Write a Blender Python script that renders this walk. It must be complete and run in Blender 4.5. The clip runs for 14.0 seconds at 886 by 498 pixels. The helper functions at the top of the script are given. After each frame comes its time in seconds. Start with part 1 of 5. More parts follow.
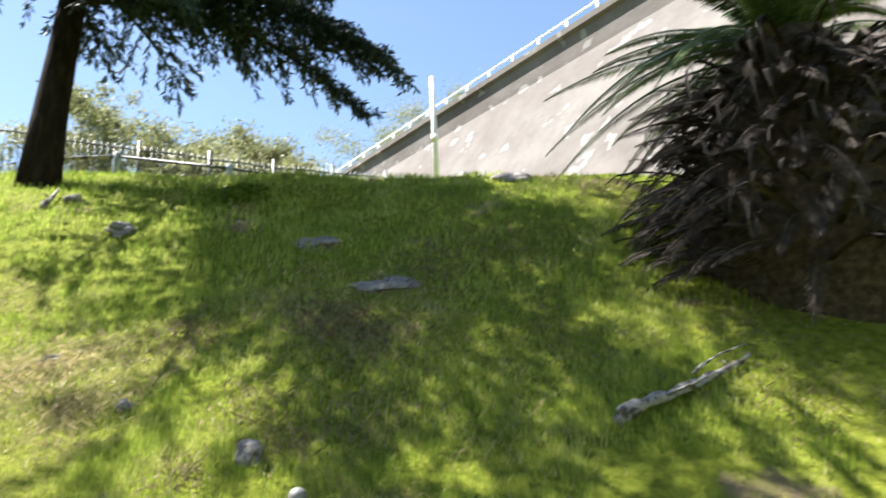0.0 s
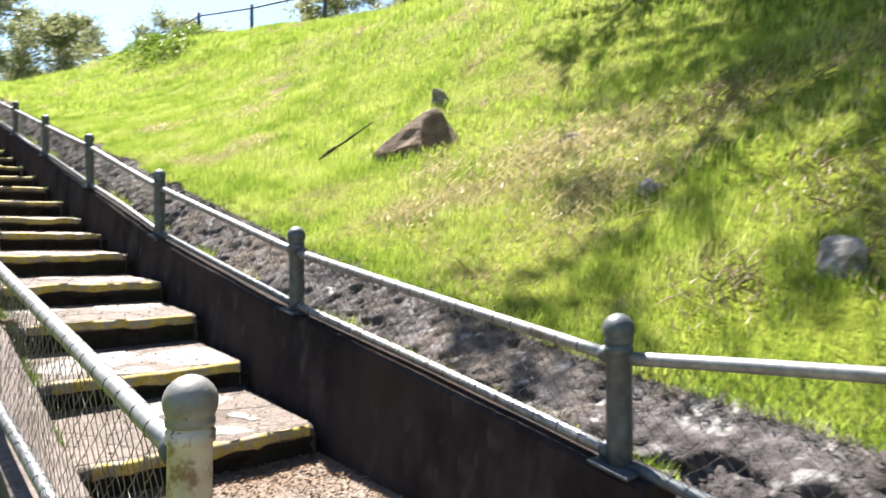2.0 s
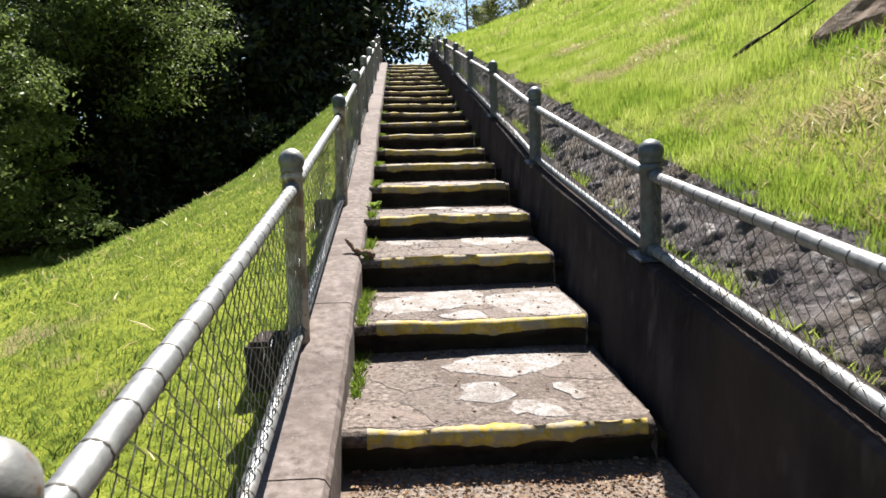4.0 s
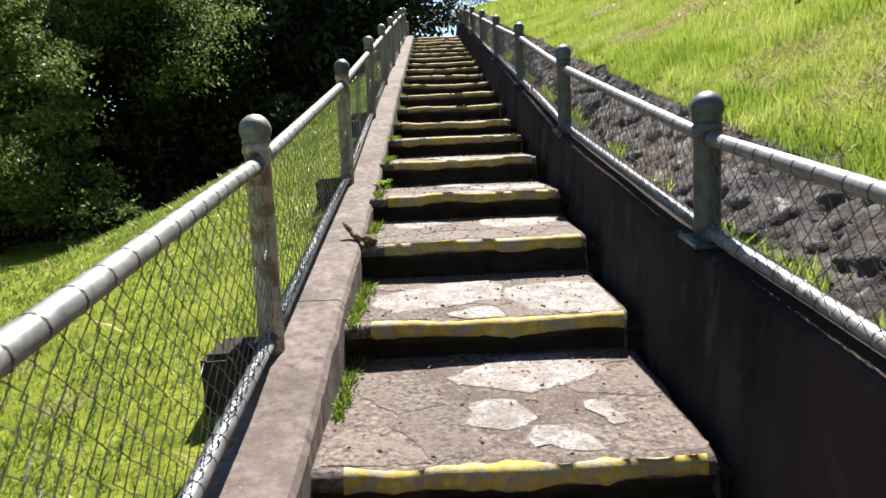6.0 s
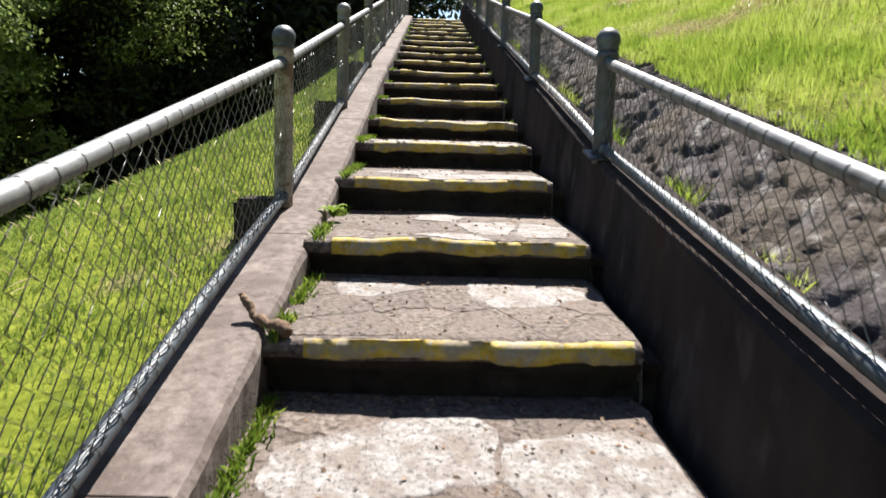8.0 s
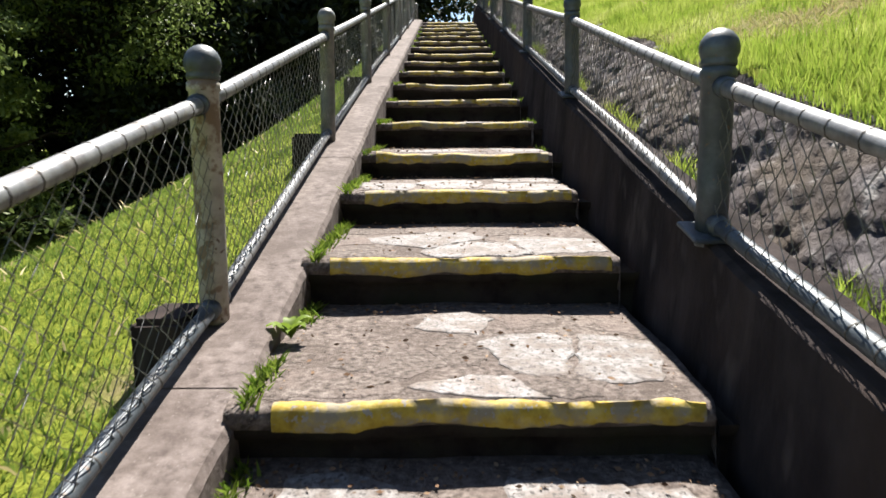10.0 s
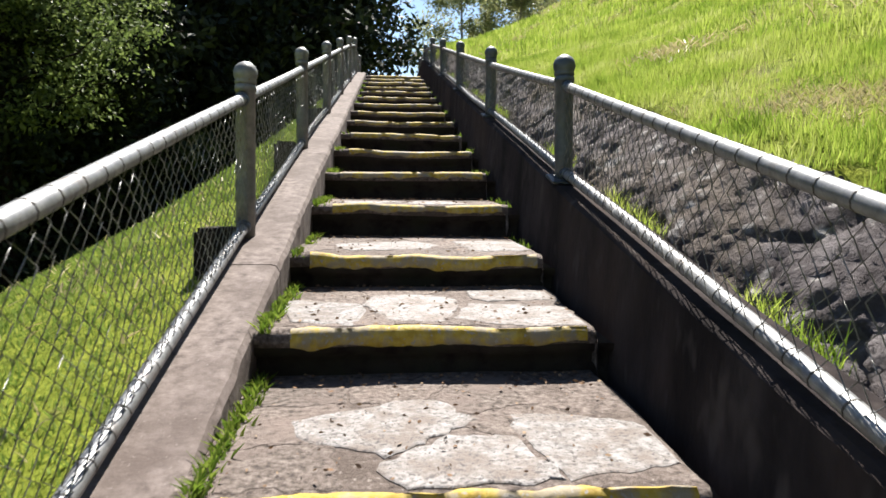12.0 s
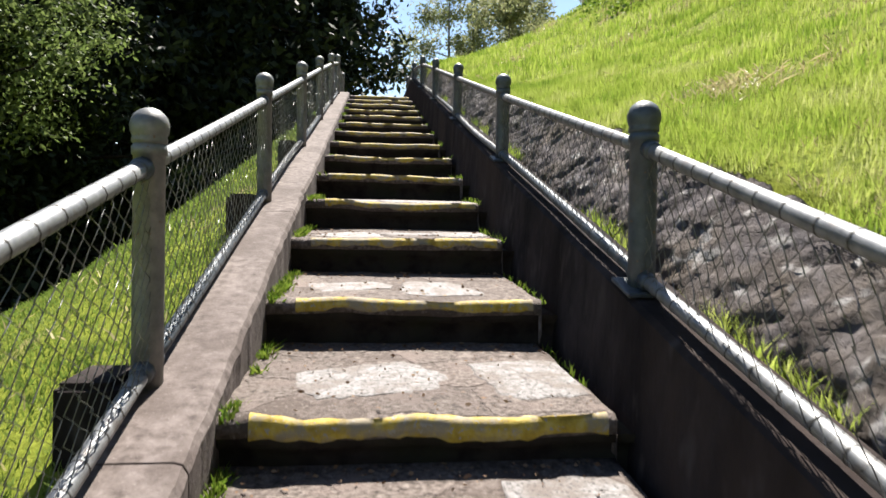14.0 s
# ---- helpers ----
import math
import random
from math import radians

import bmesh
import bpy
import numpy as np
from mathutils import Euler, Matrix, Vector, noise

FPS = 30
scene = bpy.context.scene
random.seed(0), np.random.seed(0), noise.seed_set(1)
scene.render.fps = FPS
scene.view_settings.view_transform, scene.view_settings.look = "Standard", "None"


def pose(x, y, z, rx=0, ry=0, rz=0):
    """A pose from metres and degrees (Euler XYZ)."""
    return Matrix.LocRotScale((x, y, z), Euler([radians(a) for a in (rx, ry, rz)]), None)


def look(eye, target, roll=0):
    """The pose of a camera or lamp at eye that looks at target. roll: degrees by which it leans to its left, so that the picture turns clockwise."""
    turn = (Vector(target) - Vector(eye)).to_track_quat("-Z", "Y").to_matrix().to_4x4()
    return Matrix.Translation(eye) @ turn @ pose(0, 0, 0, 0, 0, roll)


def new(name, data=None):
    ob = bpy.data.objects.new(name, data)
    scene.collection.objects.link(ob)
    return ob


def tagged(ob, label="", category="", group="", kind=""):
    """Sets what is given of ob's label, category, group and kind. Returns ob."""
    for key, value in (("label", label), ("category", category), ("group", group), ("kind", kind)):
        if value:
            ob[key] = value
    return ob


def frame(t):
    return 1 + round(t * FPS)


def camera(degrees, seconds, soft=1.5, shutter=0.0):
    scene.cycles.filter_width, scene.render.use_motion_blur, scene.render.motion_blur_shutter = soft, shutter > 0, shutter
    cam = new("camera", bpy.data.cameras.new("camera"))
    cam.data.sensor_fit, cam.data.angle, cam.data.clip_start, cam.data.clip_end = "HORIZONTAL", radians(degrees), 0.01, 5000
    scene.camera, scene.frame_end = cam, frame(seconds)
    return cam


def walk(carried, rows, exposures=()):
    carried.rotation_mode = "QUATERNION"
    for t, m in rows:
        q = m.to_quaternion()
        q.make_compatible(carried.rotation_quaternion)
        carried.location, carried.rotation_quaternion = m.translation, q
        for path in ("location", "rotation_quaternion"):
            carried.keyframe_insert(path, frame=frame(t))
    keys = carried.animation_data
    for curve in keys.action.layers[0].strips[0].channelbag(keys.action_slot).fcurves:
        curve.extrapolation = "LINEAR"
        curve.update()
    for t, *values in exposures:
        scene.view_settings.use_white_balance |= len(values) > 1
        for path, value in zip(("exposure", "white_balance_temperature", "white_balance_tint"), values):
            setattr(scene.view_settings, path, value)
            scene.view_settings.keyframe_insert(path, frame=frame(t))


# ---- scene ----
cam = camera(65.3, 14.0, soft=1.6, shutter=0.3)
PATH = [
    (0, (-3.021, -4.151, 1.262), (-1.093, -3.932, 1.746), -3.0),
    (0.5, (-2.666, -4.031, 1.266), (-0.787, -3.455, 1.636), -1.5),
    (1, (-2.132, -3.77, 1.208), (-0.363, -2.875, 1.474), -1.1),
    (1.5, (-1.702, -3.498, 1.174), (-0.177, -2.21, 1.299), -0.0),
    (2, (-1.298, -3.288, 1.17), (-0.014, -1.755, 1.16), -0.2),
    (2.5, (-0.989, -3.058, 1.133), (-0.031, -1.308, 0.996), -0.9),
    (3, (-0.695, -2.856, 1.111), (-0.091, -0.959, 0.919), -2.6),
    (3.5, (-0.488, -2.672, 1.097), (-0.129, -0.719, 0.857), -1.9),
    (4, (-0.389, -2.489, 1.125), (-0.271, -0.502, 0.932), -1.4),
    (6.5, (-0.227, -1.577, 1.089), (-0.235, 0.4, 0.79), -2.0),
    (7, (-0.207, -1.138, 1.133), (-0.239, 0.833, 0.792), -0.5),
    (7.5, (-0.14, -0.747, 1.188), (-0.105, 1.23, 0.887), 0.6),
    (8, (-0.142, -0.382, 1.268), (-0.095, 1.596, 0.981), 1.7),
    (8.5, (-0.173, -0.026, 1.335), (-0.246, 1.96, 1.111), 2.4),
    (8.7, (-0.168, 0.099, 1.357), (-0.221, 2.084, 1.121), 1.8),
    (10.8, (-0.087, 1.326, 1.6), (-0.103, 3.293, 1.242), -0.7),
    (11, (-0.127, 1.442, 1.628), (-0.125, 3.403, 1.237), 0.3),
    (11.5, (-0.191, 1.71, 1.709), (-0.164, 3.692, 1.442), 0.7),
    (12, (-0.189, 1.964, 1.747), (-0.026, 3.952, 1.604), 0.4),
    (12.5, (-0.167, 2.244, 1.796), (0.024, 4.228, 1.63), 0.3),
    (13, (-0.236, 2.565, 1.9), (-0.107, 4.553, 1.727), 0.9),
    (13.5, (-0.214, 2.895, 1.957), (0.009, 4.879, 1.851), 0.1),
    (14, (-0.202, 3.186, 2.087), (0.009, 5.172, 1.985), 1.0),
]

EXPOSURES = [(0, 2.42), (0.5, 2.8), (1.0, 3.1), (1.6, 3.0), (2.0, 2.6), (2.5, 2.25), (3.0, 2.05), (14.0, 1.95)]
walk(cam, [(t, look(eye, target, roll)) for t, eye, target, roll in PATH], EXPOSURES)

# ---- world and sun ----
SUN = Vector((0.12, 0.58, 1.0)).normalized()
world = bpy.data.worlds.new("sky")
scene.world = world
world.use_nodes = True
wn = world.node_tree
sky = wn.nodes.new("ShaderNodeTexSky")
sky.sky_type = 'NISHITA'
sky.sun_disc = False
sky.sun_elevation = math.asin(SUN.z)
sky.sun_rotation = math.atan2(SUN.x, SUN.y)
sky.dust_density = 0.3
sky.ozone_density = 0.8
sky.altitude = 200
wn.nodes["Background"].inputs[1].default_value = 0.05
wn.links.new(sky.outputs[0], wn.nodes["Background"].inputs[0])
sun_data = bpy.data.lights.new("sun", 'SUN')
sun_data.energy = 5.0
sun_data.angle = radians(0.53)
sun_data.color = (1.0, 0.95, 0.87)
sun = new("sun", sun_data)
sun.matrix_world = look(SUN * 60, (0, 0, 0))


# ---- materials ----
def material(name, stops, scale=6.0, detail=6.0, rough=0.8, metal=0.0, bump=0.0, bump_scale=60.0, patch=None, patch_scale=1.2,
             patch_range=(0.45, 0.65), vary=0.0, speck=None, speck_scale=90.0, speck_range=(0.62, 0.7), stretch=(1, 1, 1), bump_dist=0.01, gloss=0.25):
    """stops: colours along a fine noise; patch: a colour laid over in large blotches; speck: a colour in small flecks."""
    m = bpy.data.materials.new(name)
    m.use_nodes = True
    nt = m.node_tree
    bs = nt.nodes["Principled BSDF"]
    L = nt.links.new
    tc = nt.nodes.new("ShaderNodeNewGeometry")
    mp = nt.nodes.new("ShaderNodeMapping")
    mp.inputs["Scale"].default_value = stretch
    L(tc.outputs["Position"], mp.inputs[0])

    def noise_node(sc, det, ro=0.6):
        n = nt.nodes.new("ShaderNodeTexNoise")
        n.inputs["Scale"].default_value = sc
        n.inputs["Detail"].default_value = det
        n.inputs["Roughness"].default_value = ro
        L(mp.outputs[0], n.inputs["Vector"])
        return n

    def mix(fac, a, b):
        x = nt.nodes.new("ShaderNodeMix")
        x.data_type = 'RGBA'
        L(fac, x.inputs["Factor"])
        L(a, x.inputs["A"])
        x.inputs["B"].default_value = (*b, 1)
        return x.outputs["Result"]

    def step(src, lo, hi):
        r = nt.nodes.new("ShaderNodeMapRange")
        r.inputs["From Min"].default_value, r.inputs["From Max"].default_value = lo, hi
        L(src, r.inputs["Value"])
        return r.outputs["Result"]

    base = noise_node(scale, detail)
    ramp = nt.nodes.new("ShaderNodeValToRGB")
    e = ramp.color_ramp.elements
    k = len(stops)
    for i, c in enumerate(stops):
        at = 0.32 + 0.36 * i / max(1, k - 1)
        el = e[i] if i < 2 else e.new(at)
        el.position = at
        el.color = (*c, 1)
    L(base.outputs["Fac"], ramp.inputs[0])
    col = ramp.outputs[0]
    if patch:
        n = noise_node(patch_scale, 5.0)
        col = mix(step(n.outputs["Fac"], *patch_range), col, patch)
    if speck:
        n = noise_node(speck_scale, 2.0)
        col = mix(step(n.outputs["Fac"], *speck_range), col, speck)
    if vary:
        oi = nt.nodes.new("ShaderNodeObjectInfo")
        gi = nt.nodes.new("ShaderNodeNewGeometry")
        ad = nt.nodes.new("ShaderNodeMath")
        ad.operation = 'ADD'
        L(oi.outputs["Random"], ad.inputs[0])
        L(gi.outputs["Random Per Island"], ad.inputs[1])
        hs = nt.nodes.new("ShaderNodeHueSaturation")
        r = nt.nodes.new("ShaderNodeMapRange")
        r.inputs["From Max"].default_value = 2.0
        r.inputs["To Min"].default_value, r.inputs["To Max"].default_value = 1 - vary, 1 + vary
        L(ad.outputs[0], r.inputs["Value"])
        L(r.outputs["Result"], hs.inputs["Value"])
        L(col, hs.inputs["Color"])
        col = hs.outputs[0]
    L(col, bs.inputs["Base Color"])
    bs.inputs["Roughness"].default_value = rough
    bs.inputs["Specular IOR Level"].default_value = gloss
    bs.inputs["Metallic"].default_value = metal
    if bump:
        n = noise_node(bump_scale, 8.0, 0.65)
        b = nt.nodes.new("ShaderNodeBump")
        b.inputs["Strength"].default_value = bump
        b.inputs["Distance"].default_value = bump_dist
        L(n.outputs["Fac"], b.inputs["Height"])
        L(b.outputs[0], bs.inputs["Normal"])
    return m


def leaf_material(name, colours, through_light=0.35, vary=0.45, rough=0.5, patchy=0.0):
    """Thin leaves or blades: a colour picked by island, and light that passes through."""
    m = bpy.data.materials.new(name)
    m.use_nodes = True
    nt = m.node_tree
    L = nt.links.new
    bs = nt.nodes["Principled BSDF"]
    gi = nt.nodes.new("ShaderNodeNewGeometry")
    ramp = nt.nodes.new("ShaderNodeValToRGB")
    e = ramp.color_ramp.elements
    k = len(colours)
    for i, c in enumerate(colours):
        at = i / max(1, k - 1)
        el = e[i] if i < 2 else e.new(at)
        el.position = at
        el.color = (*c, 1)
    if patchy:
        n = nt.nodes.new("ShaderNodeTexNoise")
        n.inputs["Scale"].default_value = 1.7
        n.inputs["Detail"].default_value = 4.0
        L(gi.outputs["Position"], n.inputs["Vector"])
        r = nt.nodes.new("ShaderNodeMapRange")
        r.inputs["From Min"].default_value, r.inputs["From Max"].default_value = 0.32, 0.68
        L(n.outputs["Fac"], r.inputs["Value"])
        mx0 = nt.nodes.new("ShaderNodeMix")
        mx0.inputs["Factor"].default_value = patchy
        L(gi.outputs["Random Per Island"], mx0.inputs["A"])
        L(r.outputs["Result"], mx0.inputs["B"])
        L(mx0.outputs["Result"], ramp.inputs[0])
    else:
        L(gi.outputs["Random Per Island"], ramp.inputs[0])
    L(ramp.outputs[0], bs.inputs["Base Color"])
    bs.inputs["Roughness"].default_value = rough
    bs.inputs["Specular IOR Level"].default_value = 0.15
    tr = nt.nodes.new("ShaderNodeBsdfTranslucent")
    L(ramp.outputs[0], tr.inputs["Color"])
    mx = nt.nodes.new("ShaderNodeMixShader")
    mx.inputs[0].default_value = through_light
    L(bs.outputs[0], mx.inputs[1])
    L(tr.outputs[0], mx.inputs[2])
    L(mx.outputs[0], nt.nodes["Material Output"].inputs["Surface"])
    return m


M_SOIL_GRASS = material("turf", [(0.066, 0.084, 0.011), (0.125, 0.150, 0.018), (0.172, 0.192, 0.027)], scale=9, patch=(0.172, 0.120, 0.090), patch_scale=0.9,
                        patch_range=(0.60, 0.72), gloss=0.05, rough=0.95, bump=0.9, bump_scale=25, bump_dist=0.04)
M_BLADE = leaf_material("grass_blade", [(0.086, 0.158, 0.020), (0.190, 0.282, 0.037), (0.303, 0.382, 0.063), (0.397, 0.448, 0.115), (0.475, 0.465, 0.231)], 0.45, patchy=0.6)
M_LAWN = leaf_material("lawn_blade", [(0.070, 0.115, 0.024), (0.140, 0.202, 0.037), (0.218, 0.259, 0.085)], 0.4, patchy=0.5)
M_STRAW = leaf_material("straw", [(0.359, 0.304, 0.152), (0.414, 0.359, 0.207), (0.290, 0.248, 0.117)], 0.3)
M_THATCH = leaf_material("dead_thatch", [(0.112, 0.083, 0.053), (0.195, 0.150, 0.098), (0.300, 0.240, 0.150)], 0.15)
M_CONC = material("weathered_concrete", [(0.026, 0.019, 0.016), (0.100, 0.079, 0.069), (0.190, 0.159, 0.143)], scale=38, detail=15, patch=(0.066, 0.050, 0.042), patch_scale=3.5, rough=0.9,
                  bump=1.0, bump_scale=48, bump_dist=0.014, speck=(0.174, 0.150, 0.135), speck_scale=75, speck_range=(0.60, 0.72))
M_CURB = material("curb_concrete", [(0.055, 0.042, 0.038), (0.110, 0.089, 0.081), (0.155, 0.128, 0.120)], scale=22, detail=12, patch=(0.069, 0.053, 0.047), patch_scale=3.5, rough=0.9, bump=0.45, bump_scale=60, speck=(0.182, 0.158, 0.148), speck_scale=110, speck_range=(0.66, 0.74))
# Stained concrete; its near-black tone also holds the shade on the wall's stair face.
M_WALL = material("shaded_stained_concrete", [(0.011, 0.009, 0.009), (0.021, 0.017, 0.017), (0.039, 0.032, 0.031)], scale=4, patch=(0.036, 0.026, 0.022), patch_scale=1.1, patch_range=(0.48, 0.66),
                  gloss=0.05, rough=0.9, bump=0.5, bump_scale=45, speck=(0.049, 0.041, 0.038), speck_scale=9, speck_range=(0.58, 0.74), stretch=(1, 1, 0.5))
M_STONE = material("pale_granite", [(0.096, 0.086, 0.082), (0.192, 0.181, 0.176), (0.278, 0.266, 0.262)], scale=48, detail=10, patch=(0.130, 0.108, 0.096), patch_scale=11, patch_range=(0.42, 0.60), rough=0.75, bump=0.9,
                   bump_scale=60, vary=0.22, speck=(0.067, 0.060, 0.058), speck_scale=70, speck_range=(0.57, 0.64))
M_BROWNSTONE = material("brown_stone", [(0.026, 0.019, 0.016), (0.092, 0.073, 0.063), (0.174, 0.147, 0.132)], scale=48, detail=15, rough=0.85, bump=1.0, bump_scale=48, bump_dist=0.014, vary=0.3,
                        patch=(0.116, 0.090, 0.079), patch_scale=6)
M_YELLOW = material("worn_yellow_paint", [(0.216, 0.144, 0.018), (0.336, 0.240, 0.030), (0.408, 0.318, 0.096)], scale=22, detail=12, patch=(0.216, 0.180, 0.120), patch_scale=12, patch_range=(0.46, 0.60),
                    rough=0.7, bump=0.4, bump_scale=60, speck=(0.240, 0.216, 0.180), speck_scale=50, speck_range=(0.6, 0.66))
M_ROCK = material("grey_rock", [(0.027, 0.023, 0.024), (0.069, 0.061, 0.063), (0.132, 0.120, 0.123)], scale=7, detail=10, patch=(0.090, 0.075, 0.063), patch_scale=1.6, gloss=0.05, rough=0.92, bump=1.0,
                  bump_scale=22, bump_dist=0.03, speck=(0.240, 0.228, 0.222), speck_scale=9, speck_range=(0.6, 0.7))
M_BOULDER = material("brown_boulder", [(0.072, 0.042, 0.027), (0.132, 0.084, 0.054), (0.198, 0.156, 0.120)], scale=6, detail=9, rough=0.85, bump=0.8, bump_scale=25, bump_dist=0.02)
M_GREYSTONE = material("field_stone", [(0.087, 0.078, 0.074), (0.165, 0.152, 0.144), (0.270, 0.252, 0.244)], scale=16, detail=10, rough=0.9, bump=0.8, bump_scale=40)
# Post paint twice: darkened for the backlit right posts, lighter for the sunlit left.
M_POST = material("backlit_blue_grey_paint", [(0.027, 0.035, 0.043), (0.047, 0.058, 0.069), (0.075, 0.089, 0.101)], scale=20, detail=10, patch=(0.066, 0.069, 0.072), patch_scale=7, patch_range=(0.55, 0.7),
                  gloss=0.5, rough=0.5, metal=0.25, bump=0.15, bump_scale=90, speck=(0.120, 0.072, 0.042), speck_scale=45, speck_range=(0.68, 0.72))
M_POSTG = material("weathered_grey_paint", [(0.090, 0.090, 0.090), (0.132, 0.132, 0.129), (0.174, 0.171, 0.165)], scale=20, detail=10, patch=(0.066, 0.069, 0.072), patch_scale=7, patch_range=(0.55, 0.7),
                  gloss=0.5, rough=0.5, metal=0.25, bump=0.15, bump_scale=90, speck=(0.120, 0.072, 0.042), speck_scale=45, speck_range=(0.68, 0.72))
M_POSTW = material("peeling_white_paint", [(0.211, 0.198, 0.178), (0.300, 0.284, 0.259), (0.365, 0.348, 0.324)], scale=14, detail=10, patch=(0.138, 0.097, 0.069), patch_scale=13, patch_range=(0.50, 0.58),
                   gloss=0.5, rough=0.6, bump=0.35, bump_scale=60, speck=(0.097, 0.065, 0.049), speck_scale=30, speck_range=(0.67, 0.7))
M_RAIL = material("galvanised_pipe", [(0.120, 0.123, 0.129), (0.186, 0.189, 0.192), (0.252, 0.252, 0.252)], scale=26, detail=10, patch=(0.120, 0.102, 0.090), patch_scale=9, patch_range=(0.56, 0.7), gloss=0.5, rough=0.5,
                  metal=0.55, bump=0.1, bump_scale=120)
M_RUST = material("rusty_pipe", [(0.252, 0.156, 0.102), (0.348, 0.252, 0.192), (0.390, 0.330, 0.288)], scale=22, patch=(0.180, 0.078, 0.042), patch_scale=6, rough=0.65, metal=0.1, bump=0.2)
M_WIRE = material("chain_link_wire", [(0.090, 0.090, 0.090), (0.168, 0.168, 0.165)], scale=30, gloss=0.5, rough=0.45, metal=0.6)
M_TIE = material("tie_wire", [(0.042, 0.039, 0.036), (0.072, 0.066, 0.060)], scale=40, rough=0.6, metal=0.4)
M_BARK = material("dark_bark", [(0.007, 0.006, 0.005), (0.018, 0.014, 0.012), (0.034, 0.027, 0.024)], scale=8, gloss=0.05, rough=0.95, bump=1.0, bump_scale=14, bump_dist=0.05, stretch=(1, 1, 0.25))
M_GUMBARK = material("pale_bark", [(0.120, 0.102, 0.084), (0.216, 0.192, 0.168)], scale=3, rough=0.9, bump=0.5, bump_scale=8, stretch=(1, 1, 0.3))
M_DEADWOOD = material("bleached_wood", patch=(0.05, 0.042, 0.036), patch_scale=9, patch_range=(0.5, 0.58), stops=[(0.132, 0.120, 0.108), (0.228, 0.216, 0.198), (0.300, 0.288, 0.270)], scale=20, rough=0.9, bump=0.7, bump_scale=40)
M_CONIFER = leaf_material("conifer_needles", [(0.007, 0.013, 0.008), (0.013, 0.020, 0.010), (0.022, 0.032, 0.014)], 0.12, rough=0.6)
M_CEDAR = leaf_material("cedar_needles", [(0.013, 0.026, 0.023), (0.022, 0.039, 0.032), (0.042, 0.061, 0.043)], 0.15, rough=0.6)
M_GUM = leaf_material("gum_leaves", [(0.125, 0.144, 0.062), (0.192, 0.211, 0.096), (0.269, 0.259, 0.134)], 0.4)
M_OAK = leaf_material("shrub_leaves", [(0.056, 0.082, 0.025), (0.099, 0.137, 0.038), (0.155, 0.191, 0.066)], 0.45)
M_PALM = leaf_material("palm_leaflet", [(0.03, 0.055, 0.02), (0.055, 0.085, 0.03), (0.09, 0.125, 0.05)], 0.2, rough=0.35)
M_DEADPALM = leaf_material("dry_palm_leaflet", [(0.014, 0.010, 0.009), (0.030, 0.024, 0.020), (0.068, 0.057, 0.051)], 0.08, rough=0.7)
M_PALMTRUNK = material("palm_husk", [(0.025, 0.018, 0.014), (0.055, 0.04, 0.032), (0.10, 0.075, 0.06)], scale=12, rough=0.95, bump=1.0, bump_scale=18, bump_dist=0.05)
M_DAM = material("dam_concrete", [(0.095, 0.085, 0.082), (0.125, 0.115, 0.110), (0.155, 0.142, 0.136)], scale=0.35, patch=(0.090, 0.079, 0.074), patch_scale=0.15, rough=0.92, bump=0.4, bump_scale=2, bump_dist=0.1,
                 speck=(0.210, 0.200, 0.195), speck_scale=0.6, speck_range=(0.62, 0.66))
M_WHITE = material("white_metal", [(0.6, 0.62, 0.64), (0.74, 0.75, 0.76)], scale=5, gloss=0.5, rough=0.5, metal=0.1)
M_BLACKBAR = material("dark_fence_paint", [(0.030, 0.039, 0.051), (0.048, 0.057, 0.069)], scale=8, gloss=0.5, rough=0.5, metal=0.2)
M_BLUEPOST = material("pale_blue_paint", [(0.25, 0.31, 0.38), (0.33, 0.39, 0.46)], scale=8, rough=0.5, metal=0.1)
M_LITTER = leaf_material("leaf_litter", [(0.096, 0.054, 0.030), (0.156, 0.096, 0.060), (0.216, 0.156, 0.102)], 0.1, rough=0.9)
M_WEED = leaf_material("weed_leaf", [(0.060, 0.114, 0.012), (0.114, 0.174, 0.021), (0.180, 0.228, 0.042)], 0.4)
M_PATH = material("gritty_path", [(0.054, 0.041, 0.034), (0.126, 0.102, 0.087), (0.198, 0.165, 0.144)], scale=45, detail=14, patch=(0.114, 0.084, 0.066), patch_scale=4, rough=0.95, bump=0.8, bump_scale=80,
                  speck=(0.228, 0.192, 0.162), speck_scale=60, speck_range=(0.62, 0.76))
# Step concrete darkened to hold the shade under nosings and along the wall's foot.
M_RISER = material("shaded_step_concrete", [(0.013, 0.010, 0.009), (0.026, 0.021, 0.018), (0.043, 0.035, 0.030)], scale=8, gloss=0.05, rough=0.95, bump=0.7, bump_scale=40, patch=(0.022, 0.022, 0.014), patch_scale=4)


# ---- helpers for meshes ----
RNG = np.random.default_rng(7)


def hashed(ix, iy, seed):
    h = np.sin(ix * 127.1 + iy * 311.7 + seed * 74.7) * 43758.5453
    return h - np.floor(h)


def vnoise(x, y, seed=0.0):
    x, y = np.asarray(x, float), np.asarray(y, float)
    ix, iy = np.floor(x), np.floor(y)
    fx, fy = x - ix, y - iy
    fx, fy = fx * fx * (3 - 2 * fx), fy * fy * (3 - 2 * fy)
    a, b = hashed(ix, iy, seed), hashed(ix + 1, iy, seed)
    c, d = hashed(ix, iy + 1, seed), hashed(ix + 1, iy + 1, seed)
    return (a * (1 - fx) + b * fx) * (1 - fy) + (c * (1 - fx) + d * fx) * fy


